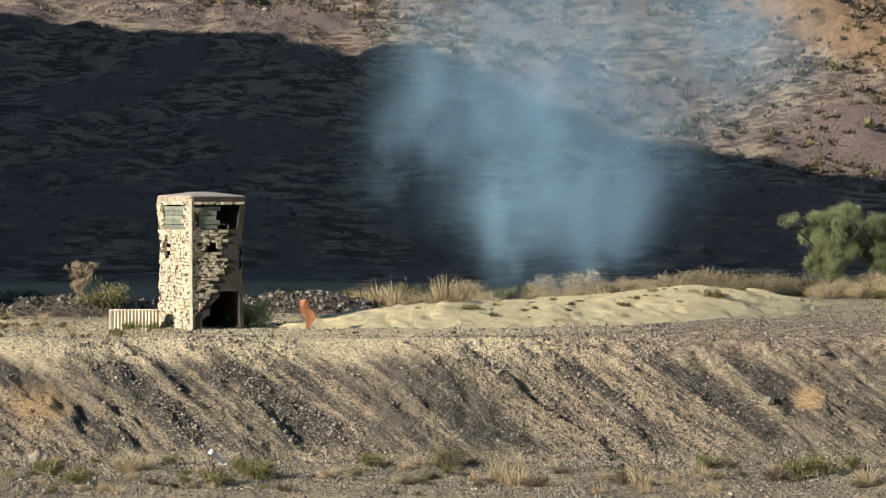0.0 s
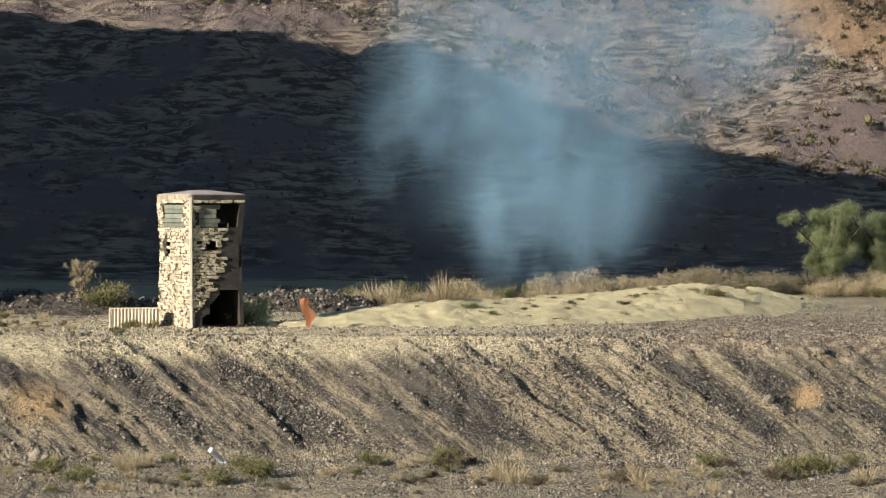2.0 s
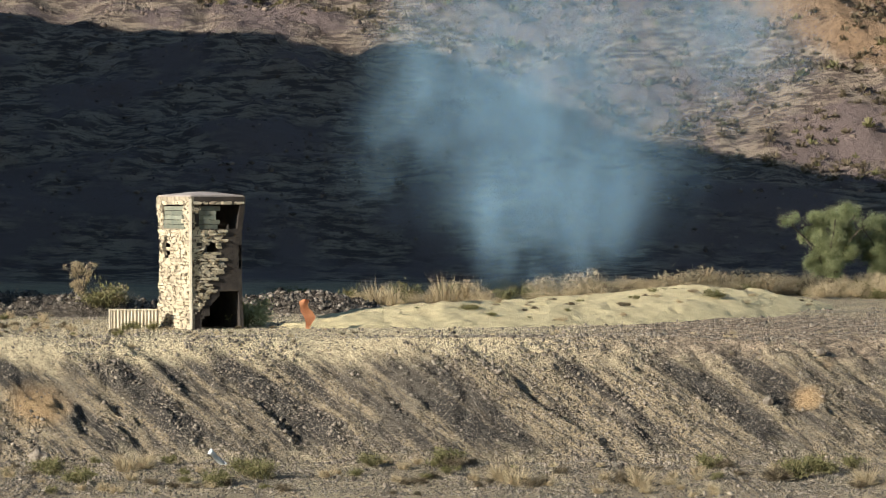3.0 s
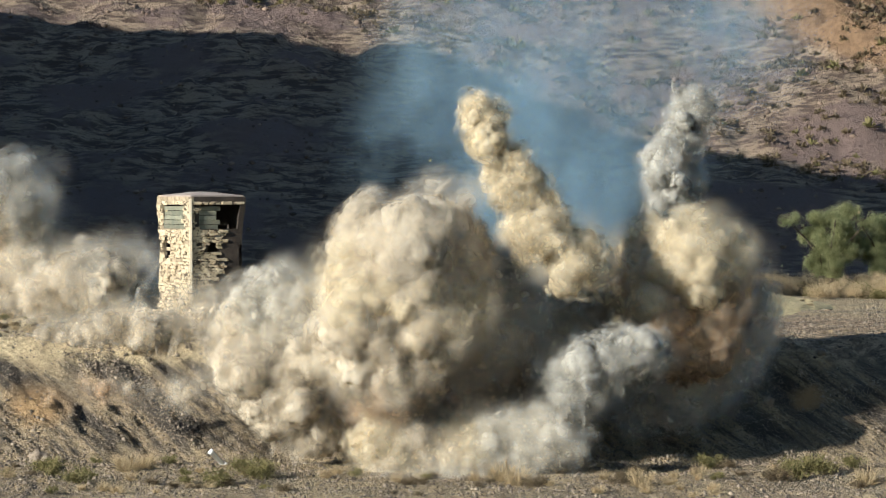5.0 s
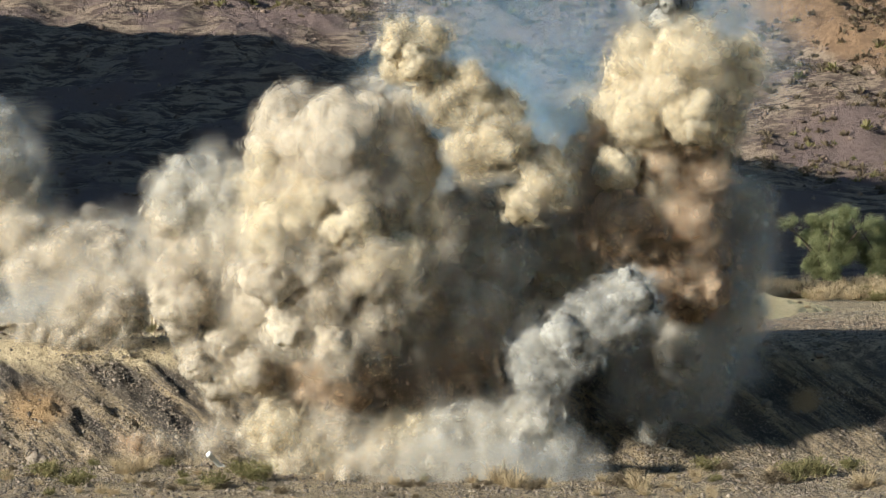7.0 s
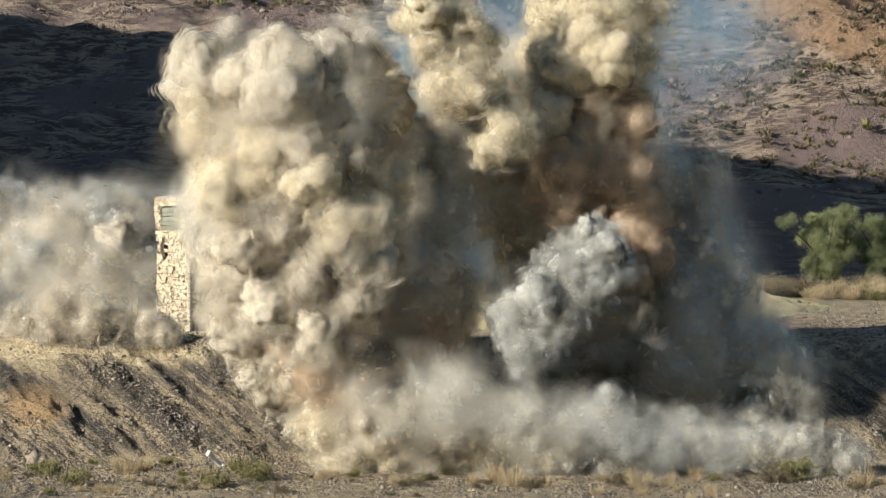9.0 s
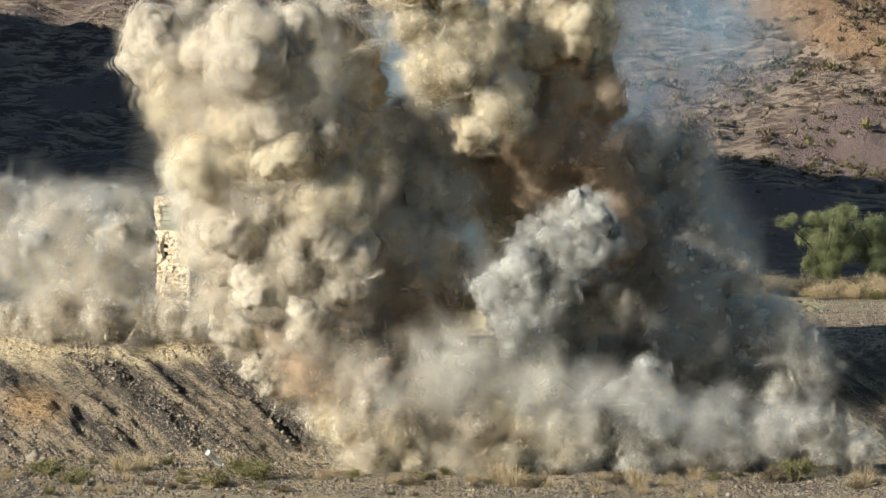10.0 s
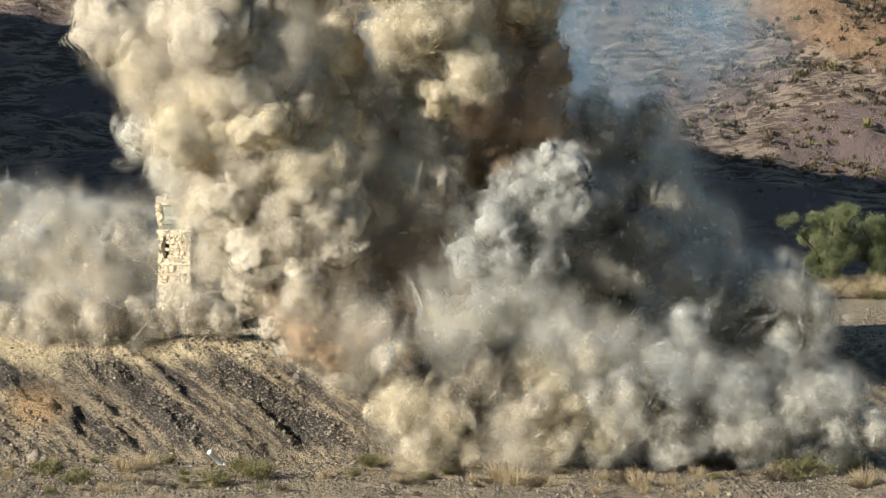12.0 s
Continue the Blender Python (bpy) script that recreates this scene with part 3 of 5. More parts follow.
def build_tower():
    tower = thing("guard_tower", Matrix.Translation(CORNER), "tall narrow stone-clad guard tower, blast-damaged, with boarded windows", "tower")
    wl, wr = 4.1, 2.36
    stones = stone_meshes()
    # west wall, sunlit: s runs from the far left corner to the near corner
    hole_l = oval(0.85, 3.7, 0.48, 0.55)
    win_l = rect(0.6, 3.2, 4.55, 5.6)
    bm = wall_skin(bmesh.new(), wl, 0.12, 0.16, [hole_l, win_l])
    west = part("west_wall", bm, MORTAR, tower, "cream rubble-clad wall pitted by shrapnel")
    west.matrix_local = Matrix.Translation(L_DIR * wl) @ Matrix.Rotation(math.atan2(-L_DIR.y, -L_DIR.x), 4, "Z")
    pits = [oval(x, z, a, b) for x, z, a, b in ((1.6, 2.3, 0.2, 0.14), (2.3, 1.9, 0.16, 0.12), (1.3, 3.0, 0.18, 0.1), (2.9, 3.4, 0.2, 0.12), (2.7, 4.3, 0.2, 0.14), (2.0, 3.2, 0.2, 0.08), (2.5, 2.7, 0.25, 0.08), (0.9, 2.9, 0.12, 0.3))]
    clad(west, wl, 0.16, 0.62, lambda s, z: any(h(s, z) for h in [hole_l, rect(0.55, 3.25, 4.5, 5.65), rect(-1, 9, 5.78, 9)] + pits), 3, stones)
    # south wall, raking light
    win_r = rect(0.3, 2.1, 4.55, 5.6)
    burst = oval(0.95, 3.75, 0.3, 0.33)
    # shade on the right of this wall: stones left off, dark colour shows
    in_shade = lambda s, z: s > np.interp(z, (0.7, 1.2, 2.0, 3.0, 5.5, 5.7), (0.1, 0.62, 1.15, 1.5, 1.62, 2.4))
    # opening cut at the foot for the deepest part of that shade
    shade_hole = lambda s, z: z < 1.75 and s > 0.3 + 0.55 * z + 0.08 * math.sin(9 * z) and s < 2.3
    bm = wall_skin(bmesh.new(), wr, 0.12, 0.16, [win_r, burst, shade_hole])
    south = part("south_wall", bm, SHADE_BACKING, tower, "bare south wall, coloured dark to stand for shade")
    south.matrix_local = Matrix.Rotation(math.atan2(R_DIR.y, R_DIR.x), 4, "Z")
    clad(south, wr, 0.14, 0.42, lambda s, z: win_r(s, z) or burst(s, z) or in_shade(s, z) or z > 5.8, 4, stones)
    # plain walls behind, coloured dark so the inside reads as shaded
    for name, at, ang, w in (("east_wall", R_DIR * wr, math.atan2(L_DIR.y, L_DIR.x), wl), ("north_wall", R_DIR * wr + L_DIR * wl, math.atan2(-R_DIR.y, -R_DIR.x), wr)):
        ob = part(name, wall_skin(bmesh.new(), w, 0.4, 0.16, []), SHADE_BACKING, tower)
        ob.matrix_local = Matrix.Translation(at) @ Matrix.Rotation(ang, 4, "Z")
    # corner strip
    bm = box(bmesh.new(), (-0.07, -0.07, 0), (0.07, 0.07, TOWER_H - 0.1), 0.02)
    for v in bm.verts:
        f = flare(v.co.z)
        v.co += (R_DIR + L_DIR) * -0.85 * f
    part("corner_strip", bm, PLASTER, tower)
    # boards in the windows
    rng = random.Random(8)
    for wall, s0, s1, skip in ((west, 0.6, 3.2, 0), (south, 0.3, 1.3, 0)):
        for k in range(5):
            z = 4.58 + k * 0.205
            ob = part("window_board", box(bmesh.new(), (s0, -0.06 + rng.uniform(0, 0.05), z), (s1 + rng.uniform(-0.25, 0.05), 0.02, z + 0.19), 0.01), BOARD, wall)
    # roof: an overhanging slab with a low hipped top
    bm = bmesh.new()
    o = 0.07
    ring = [Vector((0, 0, 0)) + R_DIR * a + L_DIR * b for a, b in ((-o, -o), (wr + o, -o), (wr + o, wl + o), (-o, wl + o))]
    lo = [bm.verts.new(v + Vector((0, 0, TOWER_H))) for v in ring]
    hi = [bm.verts.new(v + Vector((0, 0, TOWER_H + 0.05))) for v in ring]
    mid = [(R_DIR * wr + L_DIR * wl) / 2 + d * 0.35 + Vector((0, 0, TOWER_H + 0.22)) for d in (-R_DIR - L_DIR, R_DIR - L_DIR, R_DIR + L_DIR, L_DIR - R_DIR)]
    up = [bm.verts.new(v) for v in mid]
    bm.faces.new(lo[::-1])
    bm.faces.new(up)
    for k in range(4):
        j = (k + 1) % 4
        bm.faces.new([lo[k], lo[j], hi[j], hi[k]])
        bm.faces.new([hi[k], hi[j], up[j], up[k]])
    part("roof", bm, ROOFING, tower, "pale low hipped roof with a thin overhang")


def build_low_wall():
    """Ribbed cream sheet-metal box half sunk beside the tower."""
    m = Matrix.Translation((-14.85, 151.2, 0.2)) @ Matrix.Rotation(radians(4), 4, "Z")
    bx = thing("ribbed_metal_box", m, "low cream ribbed sheet-metal box half sunk in earth beside the tower", "metal box")
    bm = bmesh.new()
    n, w, prev = 14, 2.15, None
    for i in range(n * 4 + 1):
        s = i / (n * 4) * w
        d = -0.06 if i % 4 in (1, 2) else 0.0
        a, b = bm.verts.new((s, d, 0)), bm.verts.new((s, d, 0.98))
        c, e = bm.verts.new((s, 0.9, 0)), bm.verts.new((s, 0.9, 0.98))
        if prev:
            bm.faces.new([prev[0], a, b, prev[1]])
            bm.faces.new([prev[1], b, e, prev[3]])
            bm.faces.new([prev[3], e, c, prev[2]])
        if i in (0, n * 4):
            bm.faces.new([a, b, e, c] if i else [c, e, b, a])
        prev = (a, b, c, e)
    part("ribbed_sheet", bm, SHEET, bx)
    part("top_rail", box(bmesh.new(), (-0.03, -0.09, 0.95), (w + 0.03, -0.02, 1.02), 0.01), SHEET, bx)
    part("corner_post", box(bmesh.new(), (-0.06, -0.09, 0), (0.02, 0.0, 1.0), 0.01), SHEET, bx)


build_tower()
build_low_wall()


def build_target():
    """A bent, rusty orange steel plate on a stake, on the sand."""
    m = Matrix.Translation((-5.98, 148.6, 0.3)) @ Matrix.Rotation(radians(8), 4, "Z")
    plate = thing("steel_target", m @ Matrix.Diagonal((1, 1, 0.95, 1)), "bent orange steel plate target on a stake beside the sand", "target")
    bm = bmesh.new()
    prof = ((0.16, 0.0, 0.19), (0.08, 0.1, 0.12), (0.06, 0.26, 0.11), (0.12, 0.42, 0.17), (0.17, 0.6, 0.25), (0.10, 0.78, 0.30),
            (0.0, 0.96, 0.29), (-0.09, 1.12, 0.20), (-0.12, 1.26, 0.21), (-0.10, 1.4, 0.24), (-0.04, 1.5, 0.15))
    rows = []
    for cx, z, w in prof:
        rows.append([bm.verts.new((cx + sx * w, d + 0.10 * math.sin(z * 2.4) * (1 - abs(sx)), z)) for sx, d in ((-0.9, 0.0), (0, -0.05), (0.9, 0.0))])
    for a, b in zip(rows, rows[1:]):
        for k in range(2):
            bm.faces.new([a[k], a[k + 1], b[k + 1], b[k]])
    bmesh.ops.solidify(bm, geom=bm.faces[:], thickness=0.03)
    part("plate", bm, RUST, plate, "bent orange plate")
    part("stake", box(bmesh.new(), (-0.03, 0.05, -0.25), (0.03, 0.10, 0.8), 0.008), RUST, plate)


build_target()


def build_pipe():
    """A white plastic pipe end sticking out at the foot of the bank."""
    x, y = -8.6, 133.0
    m = Matrix.Translation((x, y, float(height(x, y)) - 0.05)) @ Matrix.Rotation(radians(-42), 4, "Y") @ Matrix.Rotation(radians(20), 4, "X")
    pipe = thing("plastic_pipe", m, "short white plastic pipe stuck in the foot of the bank", "pipe")
    bm = bmesh.new()
    n = 14
    rings = [[bm.verts.new((r * math.cos(6.283 * k / n), r * math.sin(6.283 * k / n), z)) for k in range(n)] for r, z in ((0.10, -0.2), (0.10, 0.72), (0.115, 0.73), (0.115, 0.85), (0.085, 0.85), (0.085, 0.3))]
    for a, b in zip(rings, rings[1:]):
        for k in range(n):
            bm.faces.new([a[k], a[(k + 1) % n], b[(k + 1) % n], b[k]])
    part("tube", bm, WHITE, pipe, "", True)
    part("broken_foot", box(bmesh.new(), (-0.16, -0.12, -0.12), (0.14, 0.12, 0.08), 0.03), WHITE, pipe)


def boulder(x, y, r, seed, label):
    bm = bmesh.new()
    bmesh.ops.create_icosphere(bm, subdivisions=3, radius=1)
    for v in bm.verts:
        n = v.co.normalized()
        k = 1 + 0.35 * noise.noise(n * 1.3 + Vector((seed, 0, 0))) + 0.12 * noise.noise(n * 4 + Vector((seed, 3, 0)))
        v.co = Vector((n.x * 1.0, n.y * 0.9, n.z * 0.85)) * k * r
    me = bpy.data.meshes.new("boulder")
    bm.to_mesh(me)
    bm.free()
    me.materials.append(RUBBLE)
    ob = new("boulder", me)
    ob.location = (x, y, float(height(x, y)) + 0.35 * r)
    tagged(ob, label, "boulder")


build_pipe()
boulder(-16.0, 133.8, 0.42, 1.0, "grey boulder at the foot of the bank")
boulder(-15.6, 133.4, 0.26, 2.0, "small grey boulder beside a larger one")
boulder(15.6, 139.7, 0.2, 3.0, "pale stone near the top of the bank")
boulder(13.2, 137.2, 0.22, 4.0, "grey stone on the bank")


# ---- plants ----
def blades(bm_v, bm_f, rng, base, tip, w):
    """One tapered leaf or stem as a bent strip."""
    d = tip - base
    side = np.cross(d, rng.normal(size=3))
    side = side / (np.linalg.norm(side) + 1e-6) * w
    mid = base + d * 0.55 + np.array((0, 0, 0.12 * np.linalg.norm(d)))
    k = len(bm_v)
    bm_v.extend((base - side * 0.6, base + side * 0.6, mid + side, mid - side, tip))
    bm_f.extend(((k, k + 1, k + 2), (k, k + 2, k + 3), (k + 3, k + 2, k + 4)))


def tuft_mesh(name, mat, seed, n, high, wide, leaf, w, clumps=5):
    """A scrub plant: stems from a crown, clumps of small leaves along them."""
    rng = np.random.default_rng(seed)
    v, f = [], []
    heads = []
    for _ in range(clumps * 3):
        a, r = rng.uniform(0, 6.28), wide * math.sqrt(rng.uniform(0, 1))
        z = high * rng.uniform(0.35, 1.0) * (1 - 0.45 * (r / wide) ** 2)
        p = np.array((r * math.cos(a), r * math.sin(a), z))
        heads.append(p)
        blades(v, f, rng, np.array((0.08 * p[0], 0.08 * p[1], -0.05)), p, w * 0.6)
    for _ in range(n):
        h = heads[rng.integers(len(heads))] * rng.uniform(0.5, 1.05)
        b = h + rng.normal(size=3) * np.array((0.17, 0.17, 0.13)) * wide
        b[2] = abs(b[2])
        d = rng.normal(size=3) + np.array((0.5 * b[0] / wide, 0.5 * b[1] / wide, 0.5))
        blades(v, f, rng, b, b + d / np.linalg.norm(d) * leaf * rng.uniform(0.6, 1.4), w)
    return mesh_of(name, v, f, mat)


def grass_mesh(name, mat, seed, n, high, wide, w):
    rng = np.random.default_rng(seed)
    v, f = [], []
    for _ in range(n):
        a, r = rng.uniform(0, 6.28), wide * math.sqrt(rng.uniform(0, 1))
        b = np.array((0.6 * r * math.cos(a), 0.6 * r * math.sin(a), -0.04))
        t = np.array((r * math.cos(a) * 1.5, r * math.sin(a) * 1.5, high * rng.uniform(0.2, 1.0) ** 1.3)) + rng.normal(size=3) * 0.16
        t[2] = max(t[2], 0.08)
        blades(v, f, rng, b, t, w)
    return mesh_of(name, v, f, mat)


SCRUB = {
    "olive": [tuft_mesh("olive_shrub", LEAF_DRY, 100 + k, 900, 0.75, 0.7, 0.12, 0.018) for k in range(3)],
    "brown": [tuft_mesh("brown_shrub", TWIG, 110 + k, 800, 0.55, 0.6, 0.12, 0.015) for k in range(3)],
    "straw": [grass_mesh("dry_grass_tuft", STRAW, 120 + k, 300, 0.8, 0.5, 0.010) for k in range(3)],
    "tan": [tuft_mesh("tan_shrub", STRAW, 140 + k, 1500, 0.9, 0.9, 0.13, 0.012) for k in range(3)],
    "green": [tuft_mesh("green_shrub", LEAF, 130 + k, 1500, 1.3, 1.0, 0.15, 0.022) for k in range(2)],
}
LABELS = {
    "olive": ("olive_shrub", "low olive-green desert shrub on dry ground", "shrub"),
    "brown": ("brown_shrub", "dead brown twiggy desert shrub", "shrub"),
    "straw": ("dry_grass_tuft", "tuft of bleached straw-coloured dry grass", "grass"),
    "tan": ("tan_shrub", "bleached tan bushy desert shrub", "shrub"),
    "green": ("green_shrub", "leafy green desert shrub", "shrub"),
}


def plant(kind, x, y, size, rng, squash=1.0, lift=0.0):
    name, label, cat = LABELS[kind]
    ob = new(name, rng.choice(SCRUB[kind]))
    z = float(height(x, y)) + lift
    ob.matrix_world = Matrix.Translation((x, y, z)) @ Matrix.Rotation(rng.uniform(0, 6.28), 4, "Z") @ Matrix.Diagonal((size, size, size * squash, 1))
    tagged(ob, label, cat, group=cat + "s of the range")


def plant_on(kind, place, size, rng):
    """A plant on the sand heap."""
    x, y, z = (float(q) for q in place)
    plant(kind, x, y, size, rng, 0.7, z - float(height(x, y)) - 0.02)


rng = random.Random(17)
# foreground scrub at the foot of the bank
for kind, x, y, s in (("olive", -7.4, 127, 1.0), ("olive", -6.8, 126, 1.0), ("olive", -8.3, 124, 0.9), ("straw", -12, 129, 0.9), ("olive", -15, 128, 1.0),
                      ("straw", -11.4, 130, 0.7), ("olive", -2.8, 131, 0.8), ("olive", 0.25, 131.5, 1.0), ("brown", 0.4, 131, 0.8), ("straw", 2.2, 126, 1.0),
                      ("straw", 2.7, 124, 0.9), ("brown", 3.4, 123, 0.8), ("olive", 10.4, 132, 0.9), ("brown", 11.0, 131.5, 0.7), ("olive", 13.1, 126, 1.2),
                      ("brown", 12.4, 125, 1.1), ("olive", 14.5, 129.5, 1.0), ("straw", 13.2, 128, 0.8), ("brown", 6.6, 124, 0.9), ("straw", 7.2, 123, 0.8),
                      ("straw", 15.5, 124, 0.9), ("olive", -13.4, 124, 0.9), ("straw", -4.4, 127, 0.5), ("brown", -1.2, 124, 0.6), ("straw", 9.6, 127, 0.6), ("olive", 16.0, 131, 0.8)):
    plant(kind, x, y, s, rng)
for _ in range(90):
    plant(rng.choice(("straw", "straw", "brown", "olive")), rng.uniform(-17, 17), rng.uniform(119, 133), rng.uniform(0.25, 0.55), rng)
# tufts on the bank and its crest
for _ in range(60):
    plant(rng.choice(("straw", "brown")), rng.uniform(-20, 20), rng.uniform(140, 149), rng.uniform(0.12, 0.3), rng)
# by the tower
plant("green", -8.5, 153, 1.1, rng)
plant("olive", -9.1, 152.4, 1.0, rng)
plant("olive", -16.9, 169, 1.75, rng, 0.95)
plant("tan", -16.5, 169.4, 1.2, rng, 0.9)
for x, y in ((-20.5, 160), (-18.6, 158), (-14.0, 150.3), (-13.6, 150.3), (-12.9, 150.2)):
    plant("olive" if x > -15 else "straw", x, y, 0.5, rng)
for _ in range(44):
    plant(rng.choice(("straw", "straw", "brown", "olive")), rng.uniform(-24, -12.6), rng.uniform(143, 165), rng.uniform(0.18, 0.5), rng)
# row of dry growth behind the sand
for _ in range(70):
    x = rng.uniform(3, 27)
    plant(rng.choice(("tan", "tan", "brown", "olive", "straw")), x, rng.uniform(186, 206), rng.uniform(0.6, 1.3), rng, rng.uniform(0.7, 1.1))
for _ in range(46):
    plant(rng.choice(("tan", "tan", "brown")), rng.uniform(5, 27), rng.uniform(190, 198), rng.uniform(1.1, 1.9), rng, rng.uniform(0.7, 1.0))
for x in (-3.6, -3.1, -2.6, -0.4, 0.1, -4.4, 1.5, 2.4, -1.5):
    plant(rng.choice(("straw", "tan")), x, 178 + rng.uniform(0, 6), rng.uniform(0.7, 1.4), rng, rng.uniform(0.9, 1.6))
for x in (-8.8, -8.0, -7.4, -4.8, -2.2, 0.6, 3.4):
    plant("olive", x, 184 + rng.uniform(0, 5), rng.uniform(1.0, 1.6), rng)
# small scrub on the sand mound
for s, w, size in ((0.27, -0.45, 0.75), (0.28, -0.65, 0.45), (0.33, -0.3, 0.4), (0.52, -0.5, 0.6), (0.56, -0.35, 0.5), (0.69, -0.55, 0.9), (0.62, -0.2, 0.4), (0.44, -0.4, 0.45), (0.78, -0.3, 0.5), (0.4, -0.2, 0.35)):
    plant_on(rng.choice(("brown", "olive")), mound_top(s, w), size, rng)
for _ in range(34):
    plant_on(rng.choice(("brown", "olive", "tan")), mound_top(rng.uniform(0.12, 0.93), rng.uniform(-0.85, 0.1)), rng.uniform(0.15, 0.38), rng)


def scrub_field(name, mat, n, x0, x1, y0, y1, lo, hi, seed, label):
    """Far scrub on the hill: many small clumps of blades in one mesh."""
    r = np.random.default_rng(seed)
    p = scatter(n, x0, x1, y0, y1, seed)
    p = p[p[:, 2] > np.interp(p[:, 0], (-44, -14, 0, 20, 46), (24, 22, 18, 9, 4))]
    v, f = [], []
    for c in p:
        s = r.uniform(lo, hi)
        for _ in range(22):
            d = r.normal(size=3)
            d[2] = abs(d[2])
            d /= np.linalg.norm(d)
            b = c + d * s * r.uniform(0.1, 0.5)
            blades(v, f, r, b, b + d * s * 0.6, s * 0.12)
    tagged(new(name, mesh_of(name, v, f, mat)), label, "scrub", kind="stuff")


scrub_field("hill_scrub", TWIG, 4200, -44, 46, 240, 325, 0.22, 0.75, 201, "sparse brown scrub on the barren hillside")
scrub_field("hill_green_scrub", LEAF_DRY, 300, -44, 46, 238, 330, 0.35, 1.0, 202, "sparse olive scrub on the barren hillside")


def limb(bm, a, b, r0, r1, sides=6):
    d = (b - a).normalized()
    q = d.to_track_quat("Z", "Y")
    rings = []
    for p, r in ((a, r0), (b, r1)):
        rings.append([bm.verts.new(p + q @ Vector((r * math.cos(6.283 * k / sides), r * math.sin(6.283 * k / sides), 0))) for k in range(sides)])
    for k in range(sides):
        bm.faces.new([rings[0][k], rings[0][(k + 1) % sides], rings[1][(k + 1) % sides], rings[1][k]])


def tree(name, x, y, high, wide, leaves, mat, label, seed, leaf=0.16, lift=0.0):
    """A desert tree: several leaning stems, limbs, a crown of small leaves with gaps."""
    r = random.Random(seed)
    g = np.random.default_rng(seed)
    t = thing(name, Matrix.Translation((x, y, float(height(x, y)) + lift)), label, "tree", group="trees of the range")
    bm = bmesh.new()
    tips = []
    for k in range(6):
        a = k * 1.05 + r.uniform(-0.3, 0.3)
        p = Vector((0, 0, -0.1))
        rad = 0.11 * high / 4
        for j in range(4):
            n = p + Vector((math.cos(a) * wide * 0.13 * (j + 0.6), math.sin(a) * wide * 0.13 * (j + 0.6), high * r.uniform(0.14, 0.24)))
            limb(bm, p, n, rad, rad * 0.7)
            rad *= 0.7
            p = n
            a += r.uniform(-0.5, 0.5)
            for _ in range(3):
                d = Vector((r.uniform(-1, 1), r.uniform(-1, 1), r.uniform(0, 1))) * wide * 0.2
                limb(bm, p, p + d, rad * 0.5, rad * 0.15, 4)
                tips.append(p + d)
    part("trunk", bm, BARK, t)
    v, f = [], []
    lobes = []
    while len(lobes) < 26:
        d = g.normal(size=3)
        d = d / np.linalg.norm(d) * g.uniform(0.35, 0.82)
        lobes.append(np.array((d[0] * wide * 0.95, d[1] * wide * 0.95, high * (0.50 + 0.46 * d[2]))))
    centres = [np.array(q) for q in tips if q.z < high * 0.8] + [c + g.normal(size=3) * wide * 0.07 for c in lobes for _ in range(7)]
    for _ in range(leaves):
        c = centres[g.integers(len(centres))]
        b = c + g.normal(size=3) * wide * 0.075
        b[2] = max(b[2], 0.15)
        d = g.normal(size=3) + np.array((0, 0, 0.4))
        blades(v, f, g, b, b + d / np.linalg.norm(d) * leaf * g.uniform(0.5, 1.3), leaf * 0.2)
    ob = new("crown", mesh_of("crown", v, f, mat))
    ob.parent = t


tree("desert_tree", 22.9, 200, 5.9, 2.3, 70000, LEAF, "broad bright green desert tree behind dry grass", 31, 0.10)
tree("desert_tree", 26.3, 201, 5.0, 2.4, 50000, LEAF, "lower bright green desert tree behind dry grass", 32, 0.10)
tree("dry_tree", -18.1, 170, 2.3, 0.75, 2600, STRAW, "small bleached half-bare desert tree on rubble", 33, 0.09)


